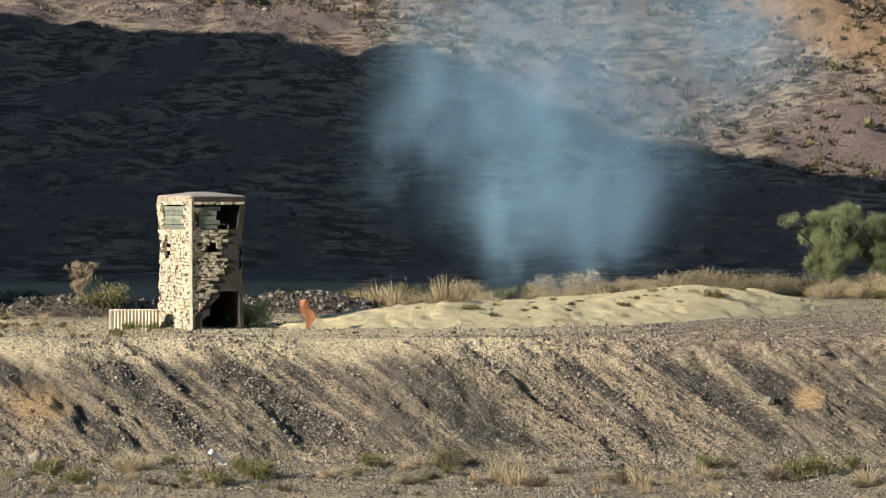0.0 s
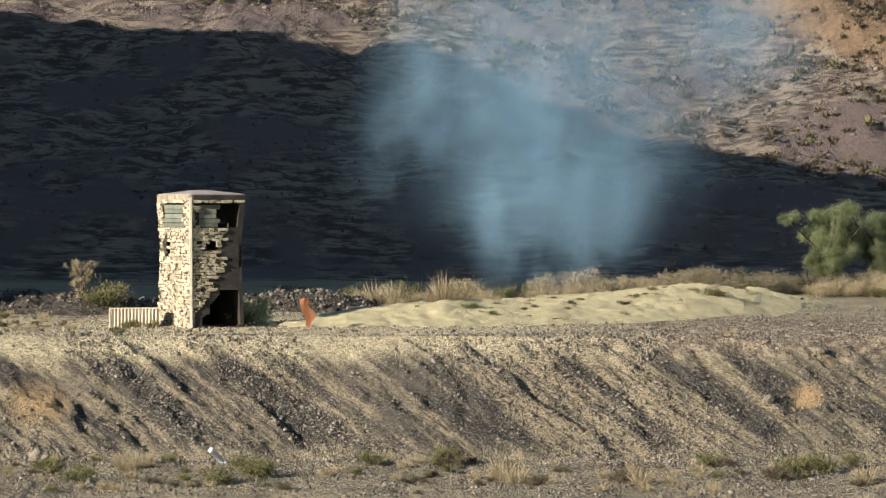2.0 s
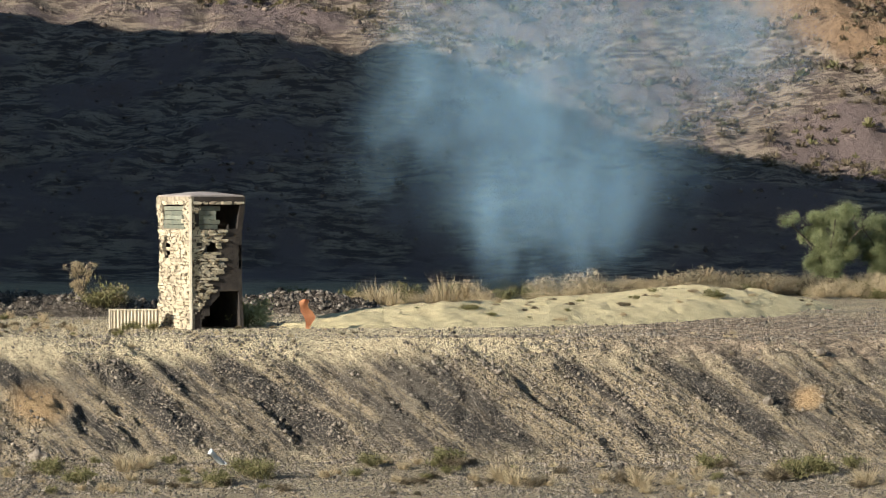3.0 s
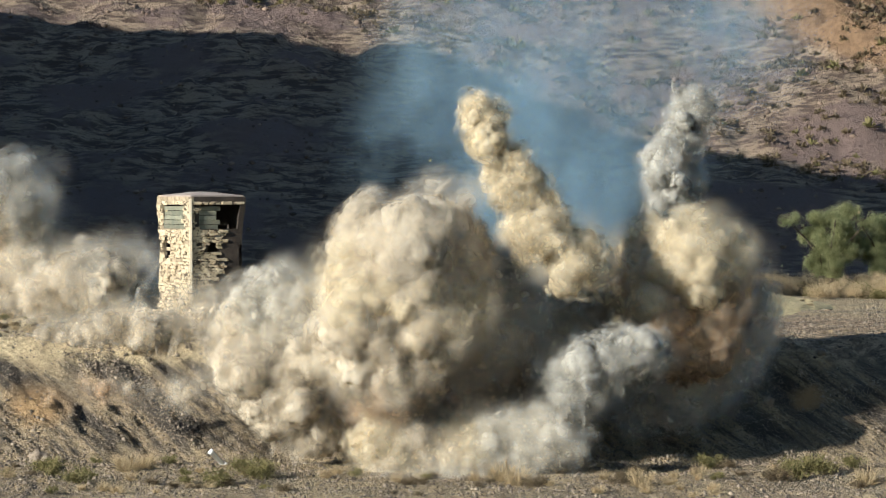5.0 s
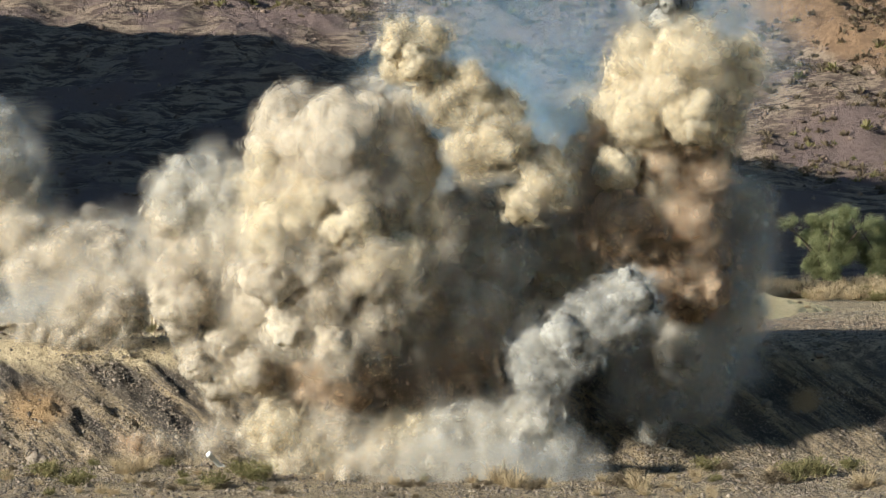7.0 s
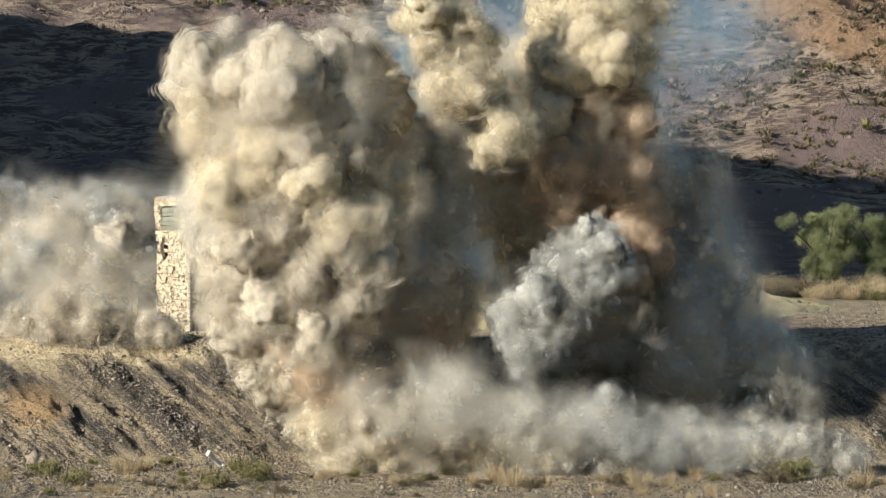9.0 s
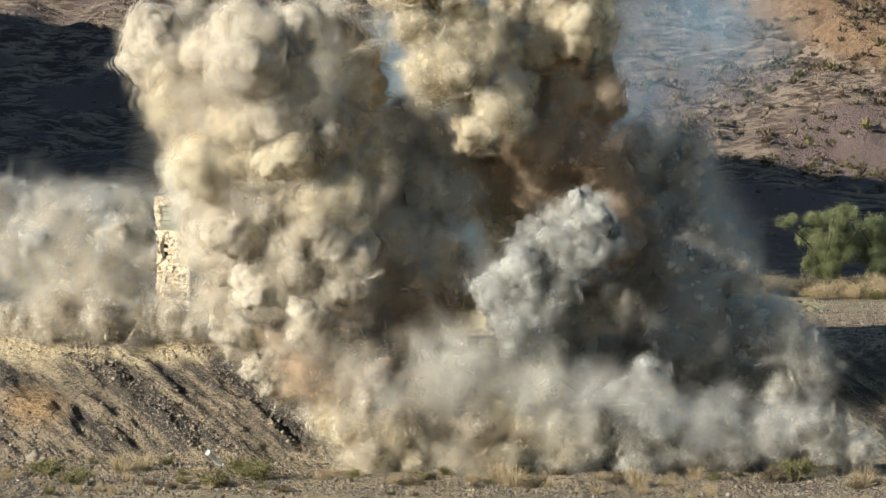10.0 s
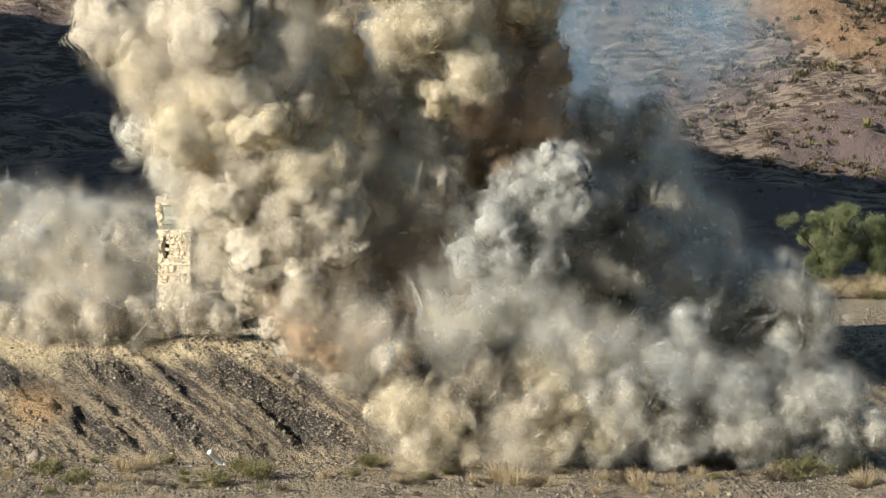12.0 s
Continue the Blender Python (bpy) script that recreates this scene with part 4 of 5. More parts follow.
# ---- smoke and dust ----
def lobed_mesh(name, seed, mats, wisps=26, core=0.84, reach=1.16, fine=5):
    """A billow of dust: a lobed, knobbly body, torn skins over it and thin wisps that fade out; a small core makes a thinner, softer one."""
    g = np.random.default_rng(seed)

    def sphere(n):
        q = g.normal(size=(n, 3))
        return q / np.linalg.norm(q, axis=1)[:, None]

    lob = sphere(20) * g.uniform(0.30, 0.52, (20, 1))
    lr = g.uniform(0.26, 0.42, 20)
    knobs = ((sphere(60), 0.10), (sphere(240), 0.025))

    def radius(d):
        rad = np.full(len(d), 0.5)
        for c, r in zip(lob, lr):
            b = d @ c
            k = b * b - (c @ c - r * r)
            rad = np.maximum(rad, np.where(k > 0, b + np.sqrt(np.maximum(k, 0)), 0.45))
        for knob, tall in knobs:
            ang = np.arccos(np.clip(np.max(d @ knob.T, axis=1), -1, 1)) * math.sqrt(len(knob)) / 1.9
            rad = rad + tall * (1 - np.minimum(ang, 1.1) ** 2)
        return rad

    verts, faces, spread, total = [], [], [], 0
    for k, far in enumerate(np.linspace(core, reach, 5)):
        bm = bmesh.new()
        bmesh.ops.create_icosphere(bm, subdivisions=fine if k == 0 else 4, radius=1)
        d = np.array([v.co[:] for v in bm.verts])
        d /= np.linalg.norm(d, axis=1)[:, None]
        f = np.array([[v.index for v in fc.verts] for fc in bm.faces])
        bm.free()
        verts.append(d * radius(d)[:, None] * far)
        faces.append(f + total)
        spread.append(np.full((len(f) * 3, 2), k / 4))
        total += len(d)
    bodies = sum(len(f) for f in faces)
    fd = sphere(wisps)
    c = fd * (radius(fd) * g.uniform(0.92 * core, reach + 0.1, wisps))[:, None]
    n = fd + g.normal(size=(wisps, 3)) * 0.45
    n /= np.linalg.norm(n, axis=1)[:, None]
    a = np.cross(n, g.normal(size=(wisps, 3)))
    a /= np.linalg.norm(a, axis=1)[:, None]
    b = np.cross(n, a)
    s = g.uniform(0.32, 0.7, wisps)
    turn = np.linspace(0, 2 * math.pi, 9)[:8]
    rim = c[:, None] + s[:, None, None] * (np.cos(turn)[None, :, None] * a[:, None] + np.sin(turn)[None, :, None] * b[:, None]) - (s * 0.22)[:, None, None] * n[:, None]
    k = np.arange(8)
    fan = np.stack([0 * k, 1 + k, 1 + (k + 1) % 8], -1)
    verts.append(np.concatenate([c[:, None], rim], 1).reshape(-1, 3))
    faces.append((fan[None] + 9 * np.arange(wisps)[:, None, None]).reshape(-1, 3) + total)
    one = np.stack([np.zeros((8, 2)), np.stack([np.cos(turn), np.sin(turn)], -1), np.stack([np.cos(turn + math.pi / 4), np.sin(turn + math.pi / 4)], -1)], 1)
    spread.append(np.tile(one.reshape(-1, 2), (wisps, 1)))
    me = mesh_of(name, np.concatenate(verts), np.concatenate(faces), mats[0], True)
    me.materials.append(mats[1])
    me.polygons.foreach_set("material_index", np.concatenate([np.zeros(bodies), np.ones(8 * wisps)]).astype(np.int32))
    me.uv_layers.new(name="spread").data.foreach_set("uv", np.concatenate(spread).astype(np.float32).ravel())
    return me


def veil_mesh(name, seed, mat):
    """A thin crumpled sheet of haze of radius 1."""
    g = np.random.default_rng(seed)
    n = 24
    q = np.linspace(-1, 1, n)
    X, Z = np.meshgrid(q, q)
    Y = 0.18 * fbm(X * 1.3 + seed, Z * 1.3, 2, seed)
    i = (np.arange(n - 1)[:, None] * n + np.arange(n - 1)[None, :]).ravel()
    return mesh_of(name, np.stack([X, Y, Z], -1).reshape(-1, 3), np.stack([i, i + 1, i + n + 1, i + n], -1), mat, True)


VEILS = {c: [veil_mesh("dust_veil", 720 + k, VEIL[c]) for k in range(2)] for c in SOILS}

# times; each line: the way of the smoke from its root to its head as (x, z, radius)
SPINES = {
    "main": (130, (
        (4.8, (-2.0, -1.8, 1.3), (-1.7, 1.0, 2.9), (-1.1, 4.2, 2.1)),
        (6.0, (-2.7, -1.4, 1.3), (-2.9, 2.1, 3.8), (-2.0, 6.6, 2.4)),
        (7.2, (-4.0, -1.2, 1.5), (-4.2, 3.6, 4.3), (-4.0, 8.9, 2.8)),
        (9.0, (-4.0, -1.8, 1.5), (-5.2, 4.7, 4.1), (-5.7, 10.8, 4.3)),
        (10.5, (-4.0, -1.2, 2.0), (-6.2, 5.6, 3.3), (-7.7, 12.3, 4.8)),
        (12, (-4.0, -0.1, 2.0), (-6.3, 6.6, 3.1), (-8.5, 12.9, 5.2)),
    )),
    "shoulder": (132, (
        (4.8, (-4.9, -3.3, 1.1), (-6.7, -0.4, 2.4), (-5.8, 2.7, 1.4)),
        (6.0, (-5.8, -3.5, 1.3), (-7.4, 1.6, 3.1), (-6.9, 5.1, 1.8)),
        (7.2, (-6.7, -3.0, 1.5), (-8.5, 3.3, 3.7), (-8.7, 7.5, 2.1)),
        (9.0, (-4.9, -2.4, 1.5), (-6.7, 1.6, 2.6), (-8.0, 6.6, 2.4)),
        (10.5, (-4.1, -1.5, 1.8), (-6.9, 2.2, 2.5), (-9.1, 8.6, 2.4)),
        (12, (-3.2, -0.6, 1.8), (-6.7, 3.6, 2.2), (-10.4, 9.3, 2.6)),
    )),
    "column": (134, (
        (4.8, (9.7, -0.3, 1.3), (9.2, 2.0, 2.2), (9.1, 3.4, 2.6)),
        (6.0, (10.0, 1.5, 1.8), (8.4, 5.1, 2.6), (9.4, 8.7, 3.7)),
        (7.2, (9.5, 2.4, 2.0), (7.3, 6.9, 2.8), (9.1, 12.0, 3.7)),
        (9.0, (7.5, 3.3, 2.0), (5.1, 8.7, 2.7), (5.9, 14.0, 3.1)),
        (10.5, (5.7, 4.6, 2.2), (3.3, 9.8, 2.7), (3.7, 15.8, 3.1)),
        (12, (3.9, 6.4, 2.2), (1.5, 10.7, 2.9), (1.9, 16.7, 3.4)),
    )),
    "jet": (129.5, (
        (4.8, (4.9, 3.2, 1.5), (3.4, 5.1, 1.0), (1.4, 9.3, 0.3)),
        (6.0, (4.4, 5.6, 1.7), (1.4, 8.6, 1.0), (-1.2, 12.7, 0.5)),
        (7.2, (3.2, 6.6, 2.3), (1.2, 9.2, 1.9), (-1.8, 12.5, 1.3)),
        (9.0, (2.1, 8.4, 1.9), (0.3, 11.4, 1.9), (-0.5, 14.2, 1.7)),
        (10.5, (1.2, 9.4, 2.2), (-0.5, 12.5, 2.4), (-1.8, 15.7, 2.2)),
        (12, (0.3, 10.5, 2.4), (-1.4, 13.8, 2.6), (-2.9, 17.0, 2.4)),
    )),
    "spout": (138, (
        (4.8, (9.3, 5.1, 1.4), (9.3, 7.4, 1.0), (10.5, 9.9, 0.8)),
        (6.0, (9.6, 8.7, 1.4), (9.5, 12.9, 1.1), (9.8, 15.6, 1.0)),
        (7.2, (8.7, 12.9, 1.6), (8.7, 16.1, 1.4), (8.7, 18.6, 1.3)),
        (9.0, (6.4, 15.6, 2.1), (5.9, 18.9, 2.1), (5.4, 21.9, 1.8)),
        (10.5, (4.1, 17.5, 2.3), (3.4, 21.2, 2.3), (2.9, 24.4, 2.3)),
        (12, (2.2, 18.9, 2.5), (1.3, 23.0, 2.5), (0.8, 26.2, 2.5)),
    )),
    "pale": (130.5, (
        (4.8, (4.7, -1.4, 1.1), (6.4, -0.1, 1.4), (8.0, 0.3, 1.1)),
        (6.0, (4.3, -0.5, 1.3), (6.4, 1.0, 1.6), (8.0, 1.6, 1.2)),
        (7.2, (3.0, -0.3, 1.6), (6.0, 1.4, 1.8), (7.5, 3.2, 1.1)),
        (9.0, (2.7, 0.8, 1.7), (5.1, 2.9, 2.1), (6.2, 4.9, 1.3)),
        (10.5, (2.1, 2.1, 2.1), (4.3, 4.5, 2.3), (5.6, 6.4, 1.2)),
        (12, (1.7, 2.5, 2.4), (3.6, 5.8, 2.4), (4.7, 7.7, 1.3)),
    )),
    "core": (133, (
        (4.8, (-0.3, -2.7, 1.3), (1.7, 0.4, 1.9), (1.7, 3.5, 1.3)),
        (6.0, (-0.5, -2.4, 1.7), (1.7, 1.5, 2.3), (1.5, 4.6, 1.8)),
        (7.2, (-1.0, -2.0, 2.0), (0.4, 2.0, 2.7), (0.4, 6.6, 1.8)),
        (9.0, (-1.0, -0.7, 2.2), (-1.4, 3.3, 2.8), (-1.4, 8.9, 2.4)),
        (10.5, (-1.0, 0.2, 2.4), (-1.4, 4.6, 2.7), (-2.1, 10.0, 2.7)),
        (12, (-1.0, 1.1, 2.4), (-1.4, 6.6, 2.7), (-2.5, 11.5, 2.9)),
    )),
    "middle": (138, (
        (4.8, (4.1, -1.4, 0.9), (4.1, 0.9, 1.4), (5.2, 2.3, 1.3)),
        (6.0, (4.5, -0.5, 1.3), (4.5, 2.7, 1.7), (4.5, 5.1, 1.6)),
        (7.2, (5.0, -0.0, 1.8), (4.1, 4.1, 2.2), (3.1, 6.7, 2.1)),
        (9.0, (5.9, -0.0, 2.5), (4.1, 5.1, 3.0), (1.7, 11.3, 2.8)),
        (10.5, (5.9, 0.4, 2.5), (3.4, 6.2, 3.5), (1.5, 12.9, 3.2)),
        (12, (5.9, 0.9, 2.5), (2.7, 6.9, 3.7), (0.4, 13.8, 3.5)),
    )),
    "dark": (137, (
        (4.8, (7.9, -2.9, 1.1), (9.5, -1.6, 1.4), (11.6, 1.4, 1.6)),
        (6.0, (9.0, -3.2, 1.4), (10.4, -0.4, 2.1), (12.0, 4.6, 1.4)),
        (7.2, (9.0, -2.7, 1.8), (10.2, 0.5, 2.1), (11.3, 6.0, 1.6)),
        (9.0, (13.6, -1.8, 2.1), (10.2, 0.5, 3.0), (8.8, 6.7, 2.7)),
        (10.5, (14.5, -0.7, 1.8), (10.2, 1.9, 3.2), (7.9, 8.3, 2.5)),
        (12, (14.8, 1.2, 1.8), (9.7, 2.3, 3.4), (6.3, 8.9, 2.7)),
    )),
    "skirt": (129.5, (
        (4.8, (-2.9, -3.4, 0.9), (1.0, -3.8, 0.6), (4.7, -3.1, 1.1)),
        (6.0, (-6.6, -3.1, 1.1), (-1.0, -3.8, 0.6), (4.7, -2.9, 1.3)),
        (7.2, (-7.0, -2.9, 1.3), (-1.4, -3.5, 0.9), (4.2, -2.9, 1.3)),
        (9.0, (-5.3, -2.9, 1.3), (1.4, -2.9, 1.4), (15.5, -3.7, 0.6)),
        (10.5, (-4.0, -2.7, 1.7), (2.5, -2.0, 2.2), (15.9, -2.9, 1.2)),
        (12, (-2.2, -2.4, 1.9), (4.2, -1.5, 2.6), (16.3, -2.4, 1.7)),
    )),
    "drift": (141.5, (
        (4.8, (-17.1, 0.3, 0.7), (-13.3, 0.5, 0.7), (-9.1, 0.8, 1.2)),
        (6.0, (-17.6, 0.5, 0.8), (-13.1, 1.2, 1.2), (-10.5, 1.7, 1.8)),
        (7.2, (-17.6, 0.5, 1.1), (-14.5, 1.7, 1.9), (-11.4, 2.7, 2.6)),
        (9.0, (-18.0, 1.2, 1.2), (-15.4, 1.4, 1.2), (-11.4, 0.5, 0.6)),
        (10.5, (-18.5, 1.2, 1.2), (-15.4, 1.4, 1.3), (-9.5, 1.0, 0.9)),
        (12, (-18.5, 1.2, 1.2), (-15.7, 1.2, 1.3), (-9.1, 1.2, 1.1)),
    )),
    "west": (166, (
        (4.8, (-20.9, 1.5, 1.7), (-21.2, 4.3, 1.8), (-21.4, 7.0, 1.5)),
        (6.0, (-20.6, 2.6, 2.2), (-21.4, 6.2, 1.5), (-21.7, 9.0, 1.1)),
        (7.2, (-20.9, 3.2, 2.5), (-21.7, 6.5, 1.9), (-22.3, 9.8, 1.4)),
        (9.0, (-19.5, 3.7, 3.3), (-20.9, 4.8, 3.0), (-22.3, 5.4, 2.5)),
        (10.5, (-18.9, 4.0, 3.6), (-20.6, 4.8, 3.3), (-22.3, 5.4, 2.8)),
        (12, (-18.9, 4.0, 3.6), (-20.6, 4.5, 3.3), (-22.3, 5.1, 3.0)),
    )),
    "westlow": (162, (
        (4.8, (-18.8, 1.1, 1.5), (-16.6, 2.1, 2.0), (-15.2, 1.9, 1.5)),
        (6.0, (-19.0, 1.9, 1.9), (-17.1, 3.0, 2.3), (-15.5, 2.1, 1.6)),
        (7.2, (-19.0, 2.1, 2.2), (-16.3, 3.8, 2.2), (-14.7, 2.7, 1.9)),
        (9.0, (-19.0, 3.2, 3.0), (-16.3, 4.6, 3.0), (-14.2, 5.1, 2.2)),
        (10.5, (-19.0, 3.5, 3.2), (-16.3, 4.3, 3.1), (-14.4, 4.9, 2.2)),
        (12, (-18.8, 3.5, 3.2), (-16.3, 3.8, 3.0), (-15.0, 4.3, 2.2)),
    )),
    "mist": (127, (
        (4.8, (-3.9, -5.4, 0.6), (0.3, -5.4, 0.8), (4.6, -5.4, 0.6)),
        (6.0, (-3.9, -4.6, 0.6), (0.3, -4.6, 0.8), (4.6, -4.6, 0.6)),
        (7.2, (-4.7, -3.8, 0.8), (-0.1, -3.8, 0.8), (5.0, -3.8, 0.8)),
        (9.0, (-3.9, -2.1, 1.5), (0.8, -1.2, 2.1), (9.9, -2.9, 1.3)),
        (10.5, (-3.9, -1.0, 2.1), (1.6, 0.5, 3.0), (12.0, -1.8, 1.9)),
        (12, (-3.1, 0.1, 2.5), (2.0, 2.2, 3.6), (13.0, -0.8, 2.5)),
    )),
    "mist_west": (157, (
        (4.8, (-19.5, -1.4, 0.8), (-16.9, -1.4, 1.0), (-14.2, -1.4, 0.8)),
        (6.0, (-19.5, -0.3, 1.0), (-16.9, -0.3, 1.0), (-14.2, -0.1, 1.0)),
        (7.2, (-19.5, 0.7, 1.6), (-16.9, 1.0, 1.6), (-13.7, 1.0, 1.3)),
        (9.0, (-19.7, 2.8, 2.9), (-16.9, 2.8, 2.9), (-13.7, 2.0, 1.8)),
        (10.5, (-19.7, 3.3, 3.4), (-16.9, 3.3, 3.1), (-14.2, 2.8, 2.4)),
        (12, (-19.7, 3.3, 3.4), (-16.9, 3.6, 3.4), (-14.2, 2.8, 2.4)),
    )),
    "spray": (134, (
        (4.8, (-15.7, -1.4, 0.8), (-12.8, -1.4, 1.1), (-9.7, -1.6, 1.3)),
        (6.0, (-14.8, -2.3, 0.8), (-11.9, -2.5, 1.0), (-8.8, -2.5, 1.3)),
        (7.2, (-13.9, -3.9, 0.8), (-11.3, -3.6, 0.9), (-8.4, -3.6, 1.1)),
        (9.0, (-13.1, -6.1, 0.8), (-10.1, -5.9, 0.9), (-7.2, -5.6, 1.1)),
        (10.5, (-13.1, -6.5, 0.8), (-10.1, -6.5, 0.9), (-7.2, -6.5, 1.1)),
        (12, (-13.1, -7.0, 0.8), (-10.1, -7.0, 0.9), (-7.2, -7.0, 1.1)),
    )),
    "burst": (166, (
        (3.2, (-21.3, 1.4, 1.2), (-18.5, 1.4, 1.2), (-15.8, 0.2, 0.6)),
        (4.8, (-20.0, 1.5, 1.9), (-18.4, 1.8, 1.9), (-17.0, 1.5, 1.4)),
        (7.2, (-20.0, 1.2, 1.9), (-18.4, 1.5, 1.9), (-17.0, 1.2, 1.4)),
        (12, (-19.8, 0.9, 1.7), (-18.4, 1.2, 1.7), (-17.3, 0.9, 1.4)),
    )),
}
# plume: when it bursts out, number of billows, colours root to head, label
PLUMES = {
    "main": (3.45, 120, ("brown", "tan", "tan", "cream", "tan"), "towering billow of tan and grey blast dust"),
    "shoulder": (3.4, 56, ("tan", "tan", "grey"), "rounded shoulder of tan blast dust"),
    "column": (3.55, 80, ("brown", "brown", "brown", "cream", "cream"), "mushrooming column of cream dust on a brown stem"),
    "jet": (3.5, 46, ("cream", "cream", "cream"), "slanting jet of pale thrown dust"),
    "spout": (3.5, 40, ("pale", "pale", "pale"), "thin upright spout of pale smoke"),
    "pale": (3.6, 56, ("pale", "pale"), "curling ball of pale grey smoke"),
    "core": (3.5, 60, ("brown", "tan", "grey"), "shaded inner wall of brown blast dust"),
    "middle": (3.5, 56, ("grey", "cream", "cream", "grey"), "soft inner bank of grey dust"),
    "dark": (3.6, 80, ("grey", "grey", "grey"), "shaded mass of grey-brown dust"),
    "skirt": (3.5, 90, ("cream", "tan", "cream", "grey", "grey"), "low skirt of cream dust rolling over the ground"),
    "drift": (3.3, 34, ("tan", "tan"), "pale dust drifting along the crest"),
    "west": (3.1, 34, ("tan", "tan", "pale"), "rising column of grey dust beyond the tower"),
    "burst": (2.93, 22, ("smoke", "grey"), "first dark grey burst of dust beyond the tower"),
    "westlow": (3.15, 40, ("tan", "tan", "pale"), "grey dust billows beyond the tower"),
    "mist": (4.0, 4, ("tan", "grey", "pale"), "fine dust hanging before the blast plumes"),
    "mist_west": (4.0, 3, ("pale", "tan"), "fine pale dust hanging round the tower"),
    "spray": (3.4, 3, ("brown", "tan"), "thin curtain of falling earth over the bank"),
}
PUFFS = {c: [lobed_mesh("billow", 300 + 10 * i + k, DUST[c]) for k in range(3)] for i, c in enumerate(DUST)}
SOFT = {c: [lobed_mesh("soft_billow", 400 + 10 * i + k, (THIN[c], DUST[c][1]), 40, 0.5, 1.3, 4) for k in range(2)] for i, c in enumerate(DUST)}
# share of soft billows
SOFTNESS = {"main": 0.5, "shoulder": 0.55, "column": 0.5, "jet": 0.85, "spout": 0.6, "pale": 0.6, "core": 0.9, "middle": 1.0, "dark": 1.0, "skirt": 1.0, "drift": 1.0, "west": 0.9, "westlow": 0.9, "burst": 0.2, "spray": 1.0, "mist": 1.0, "mist_west": 1.0}


def along(nodes, s):
    """The point and radius at s of 0 to 1 along three nodes."""
    k, q = (0, s * 2) if s < 0.5 else (1, s * 2 - 1)
    return [a + (b - a) * q for a, b in zip(nodes[k], nodes[k + 1])]


MOVES = []


def build_plume(key, seed):
    depth, line = SPINES[key]
    start, count, colours, label = PLUMES[key]
    plume = thing("dust_plume", Matrix.Translation((line[0][1][0], depth, 0)), label, "dust plume", group="blast plumes")
    base = plume.matrix_world.translation
    r = random.Random(seed)
    root = line[0][1]
    flat = key in ("skirt", "drift", "burst")
    veils = count // 3 if key == "burst" else 18 if key == "spray" else 44 if key in ("mist", "mist_west") else count if key in ("west", "westlow", "drift", "skirt", "middle", "dark") else count // 2
    for i in range(count + veils):
        s = min(0.999, max(0.0, (i + r.uniform(0, 1)) / count)) ** 0.8 if i < count else r.uniform(0.05, 0.98)
        a = r.uniform(0, 6.283)
        q = 0.82 * math.sqrt(r.uniform(0.15, 1)) if i % 4 else 0.25
        off = Vector((math.cos(a) * q, math.sin(a) * q, r.uniform(-0.35, 0.35)))
        if flat:
            off = Vector((r.uniform(-0.35, 0.35), math.sin(a) * q, math.cos(a) * q))
        late = 0.15 if key in ("jet", "spout") else 0.45
        mid_r = (1 - late) * along(line[2][1:], s)[2] + late * along(line[-1][1:], s)[2]
        size = mid_r * (r.uniform(0.42, 0.68) if key in ("skirt", "dark", "middle", "west", "westlow") else r.uniform(0.32, 0.58)) + 0.12
        c = colours[min(len(colours) - 1, int(s * len(colours) + r.uniform(-0.3, 0.3)) if s * len(colours) > 0.3 else 0)]
        thin = i >= count
        if thin:
            size, q = (mid_r * r.uniform(0.5, 0.8), r.uniform(0.5, 0.9)) if key in ("main", "shoulder", "column", "pale", "jet", "spout") else (mid_r * r.uniform(0.75, 1.2), r.uniform(0.6, 1.0))
            off = Vector((r.uniform(-0.4, 0.4), math.sin(a) * q, math.cos(a) * q)) if flat else Vector((math.cos(a) * q, math.sin(a) * q, r.uniform(-0.4, 0.4)))
        ob = new("dust_veil", r.choice(VEILS[c])) if thin else new("billow", r.choice(SOFT[c] if r.random() < SOFTNESS[key] else PUFFS[c]))
        ob["kind"] = "stuff"
        ob.parent = plume
        ob.scale = (size, size * r.uniform(0.85, 1.1), size * r.uniform(0.85, 1.1))
        e = [r.uniform(0, 360) for _ in range(3)]
        if thin:
            e = [r.uniform(-35, 35), r.uniform(0, 360), r.uniform(-40, 40)]
        spin = (r.uniform(-6, 6), r.uniform(-6, 6))
        ground = float(height(root[0], depth))
        hide = Vector((root[0] + r.uniform(-0.5, 0.5), depth, ground - size * 1.35 - 1.4))
        rows = [(0, hide, 0), (start, hide, 0)]
        for t, *nodes in line:
            x, z, rad = along(nodes, s)
            reach = max(rad, 0.4)
            p = Vector((x, depth, z)) + Vector((off.x * reach, off.y * reach * 0.9, off.z * reach))
            if t == line[0][0]:
                burst = hide.lerp(p, 0.62 + 0.1 * s)
                rows.append((start + (t - start) * 0.35, burst, 1))
            rows.append((t, p, t))
        MOVES.append((ob, [(t, Matrix.LocRotScale(p - base, Euler((radians(e[0] + spin[0] * k), radians(e[1] + spin[1] * k), radians(e[2]))), None)) for t, p, k in rows]))


for number, key in enumerate(PLUMES):
    build_plume(key, 500 + number)


HAZES = [veil_mesh("haze_sheet", 700 + k, HAZE) for k in range(3)]


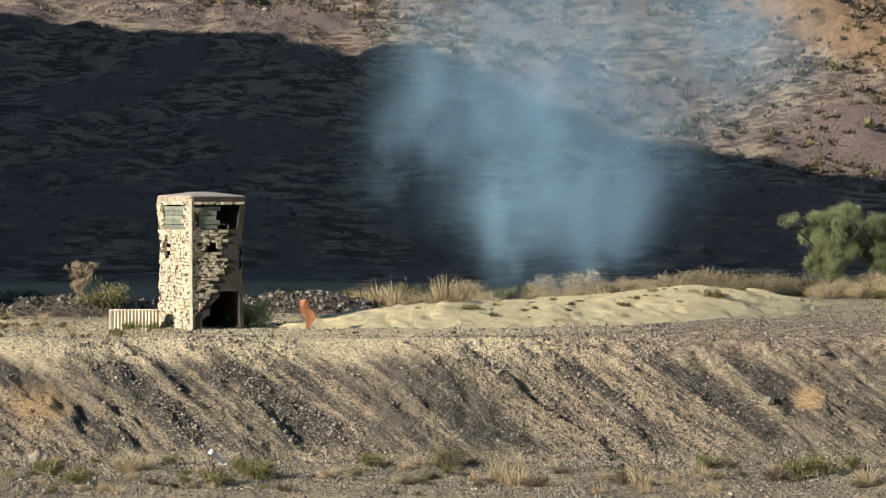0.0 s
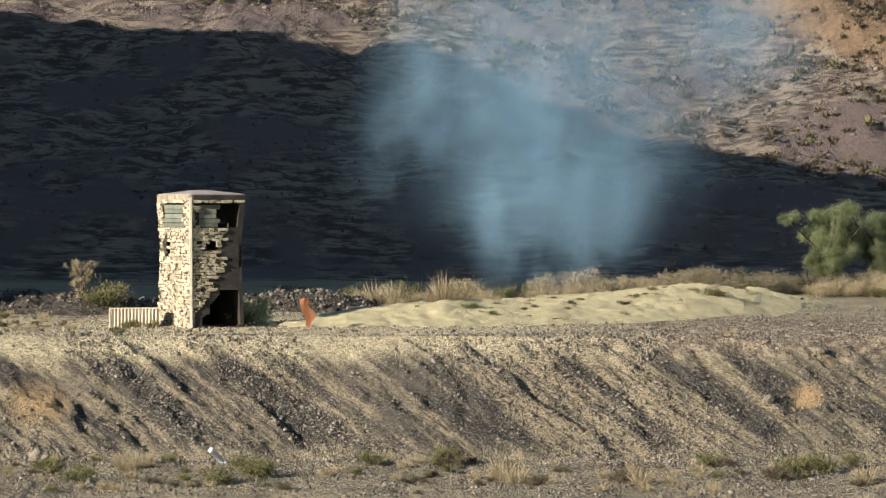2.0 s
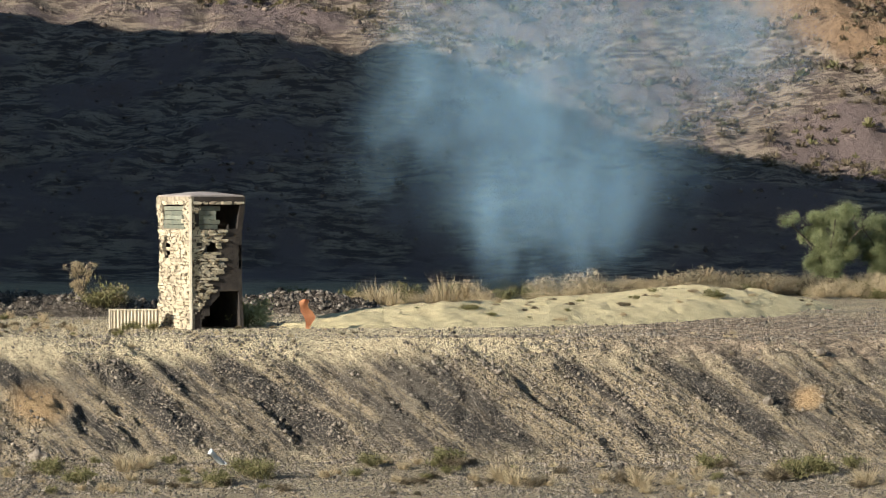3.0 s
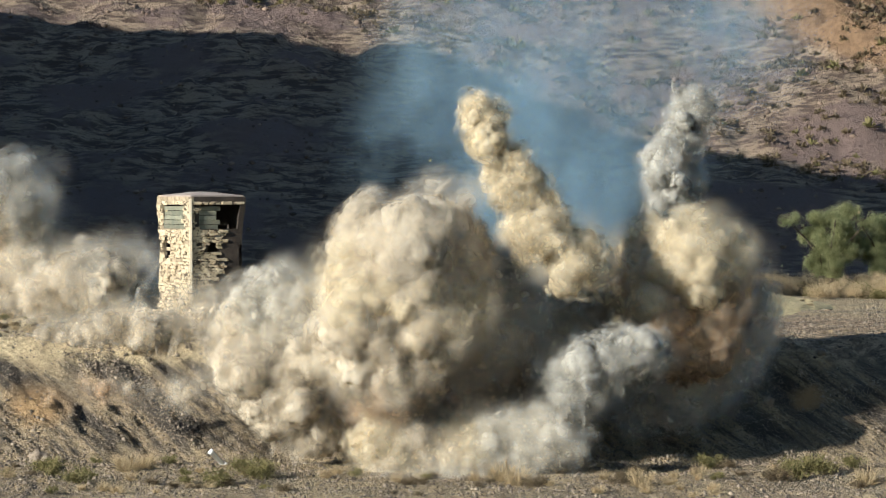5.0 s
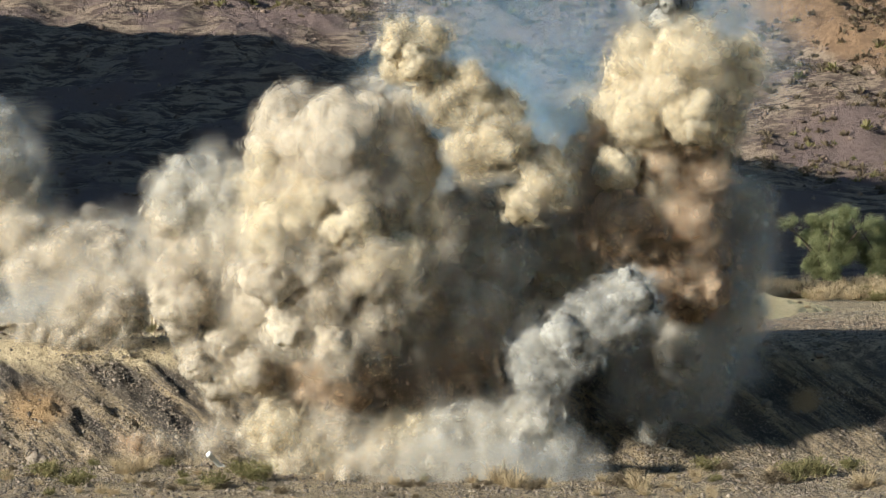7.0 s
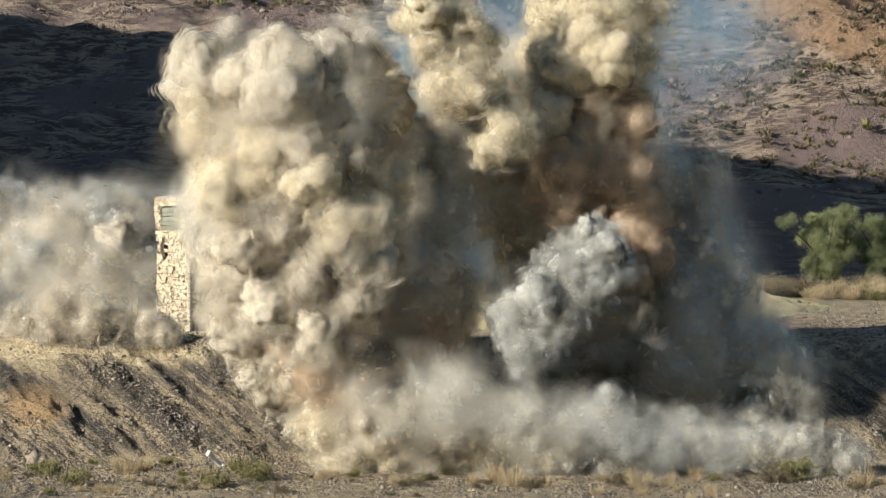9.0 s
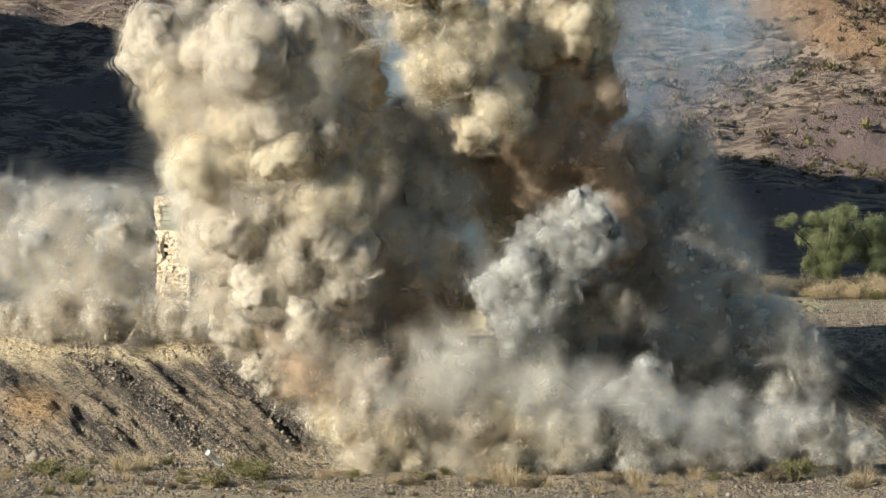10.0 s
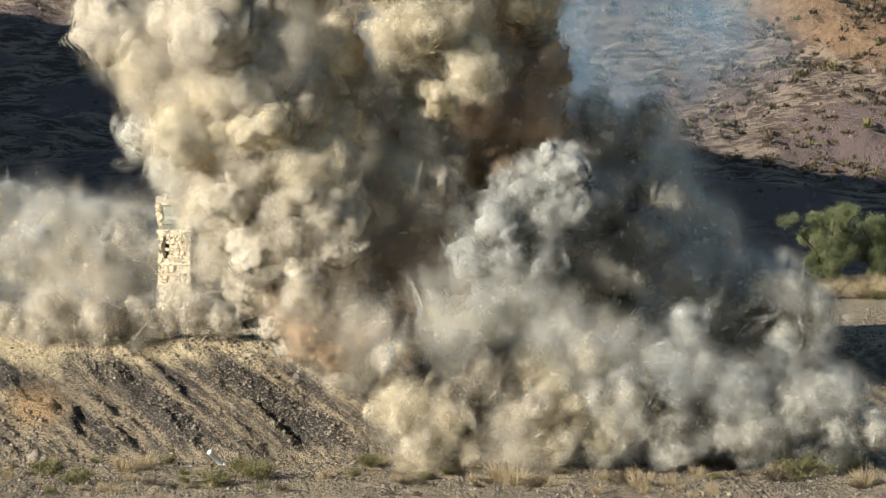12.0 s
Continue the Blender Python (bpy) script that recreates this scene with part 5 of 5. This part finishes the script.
def build_haze():
    """Blue smoke of an earlier blast, hanging before the hill."""
    haze = thing("smoke_haze", Matrix.Translation((4, 184, 0.3)), "thin blue smoke hanging before the shaded hill", "smoke")
    r = random.Random(61)
    spots = ((3.3, 3.5, 4.2), (4.5, 6.0, 6.0), (2.5, 8.5, 7.5), (4.5, 10.5, 8.5), (-1.5, 8.5, 6.0), (8.0, 9.0, 8.5), (4.0, 14, 9.0), (10.0, 15, 9.5), (14, 13, 8.5), (7, 18, 10), (0, 13, 8), (6, 7, 7), (10.5, 6.5, 6.5), (3.5, 5, 4.5), (13, 18, 10), (9.5, 9, 7.5), (9, 4.5, 5), (6.5, 3.5, 4.5), (12, 9, 7), (16.5, 15, 8))
    for k, (x, z, s) in enumerate(spots):
        ob = new("haze_sheet", HAZES[k % 3])
        ob.parent = haze
        ob.scale = (s * 0.85, s, s)
        y = (k - 9) * 0.6
        turn = (r.uniform(-14, 14), r.uniform(-25, 25), r.uniform(-25, 25))
        MOVES.append((ob, [(t, pose(x - 4 - 0.12 * t, y, z + 0.10 * t, *turn)) for t in (0, 4, 8, 12)]))


build_haze()


def build_shell():
    """The incoming shell: it crosses the picture in a moment and bursts beyond the tower."""
    bm = bmesh.new()
    n = 12
    prof = ((0.0, -0.42), (0.07, -0.42), (0.078, -0.36), (0.078, 0.05), (0.068, 0.2), (0.045, 0.34), (0.018, 0.42), (0.0, 0.43))
    rings = [[bm.verts.new((r * math.cos(6.283 * k / n), r * math.sin(6.283 * k / n), z)) for k in range(n)] for r, z in prof[1:-1]]
    for a, b in zip(rings, rings[1:]):
        for k in range(n):
            bm.faces.new([a[k], a[(k + 1) % n], b[(k + 1) % n], b[k]])
    bm.faces.new(rings[0][::-1])
    bm.faces.new(rings[-1])
    shell = thing("artillery_shell", Matrix.Identity(4), "slender pale steel shell in flight", "shell")
    part("shell_body", bm, WHITE, shell, "", True)
    p, hit = Vector((-7.4, 150.0, 7.7)), Vector((-19.5, 160.0, 0.0))
    v = (hit - p) / 0.05
    q = v.to_track_quat("Z", "Y").to_matrix().to_4x4()
    MOVES.append((shell, [(t, Matrix.Translation(w) @ q) for t, w in ((0, p - v * 2.9), (2.7, p - v * 0.2), (2.8, p - v * 0.1), (2.9, p), (2.9667, hit + Vector((0, 0, -2))), (12, hit + Vector((0, 0, -2))))]))


def build_clods():
    """Lumps of earth thrown out by the blasts, falling back."""
    r = random.Random(91)
    bm = bmesh.new()
    bmesh.ops.create_icosphere(bm, subdivisions=2, radius=1)
    for v in bm.verts:
        v.co *= 1 + 0.5 * noise.noise(v.co * 1.7)
    me = bpy.data.meshes.new("earth_clod")
    bm.to_mesh(me)
    bm.free()
    me.materials.append(SAND)
    for _ in range(14):
        ob = new("earth_clod", me)
        s = r.uniform(0.03, 0.07)
        ob.scale = (s, s * 0.8, s * 0.7)
        tagged(ob, "small pale clod of earth thrown by a blast", "clod", group="thrown clods")
        x, y, t0 = r.choice((-3.0, 6.0, 9.0)), r.uniform(130, 138), r.uniform(3.5, 3.7)
        g0 = float(height(x, y)) - 0.3
        vx, vz = r.uniform(-6, 9), r.uniform(9, 15)
        last = 2 * vz / 9.8
        end_x = x + vx * last
        rows = [(0, (x, y, g0)), (t0, (x, y, g0))]
        for k in range(1, 8):
            q = last * k / 7
            rows.append((t0 + q, (x + vx * q, y, g0 + vz * q - 4.9 * q * q)))
        g1 = float(height(end_x, y)) + 0.02
        rows[-1] = (rows[-1][0], (end_x, y, g1))
        rows.append((12, (end_x, y, g1)))
        MOVES.append((ob, [(t, pose(*p, 40 * k, 25 * k, 0)) for k, (t, p) in enumerate(rows)]))


build_shell()
build_clods()


def motions():
    for ob, rows in MOVES:
        keep = ob.scale.copy()
        walk(ob, rows)
        ob.scale = keep


motions()
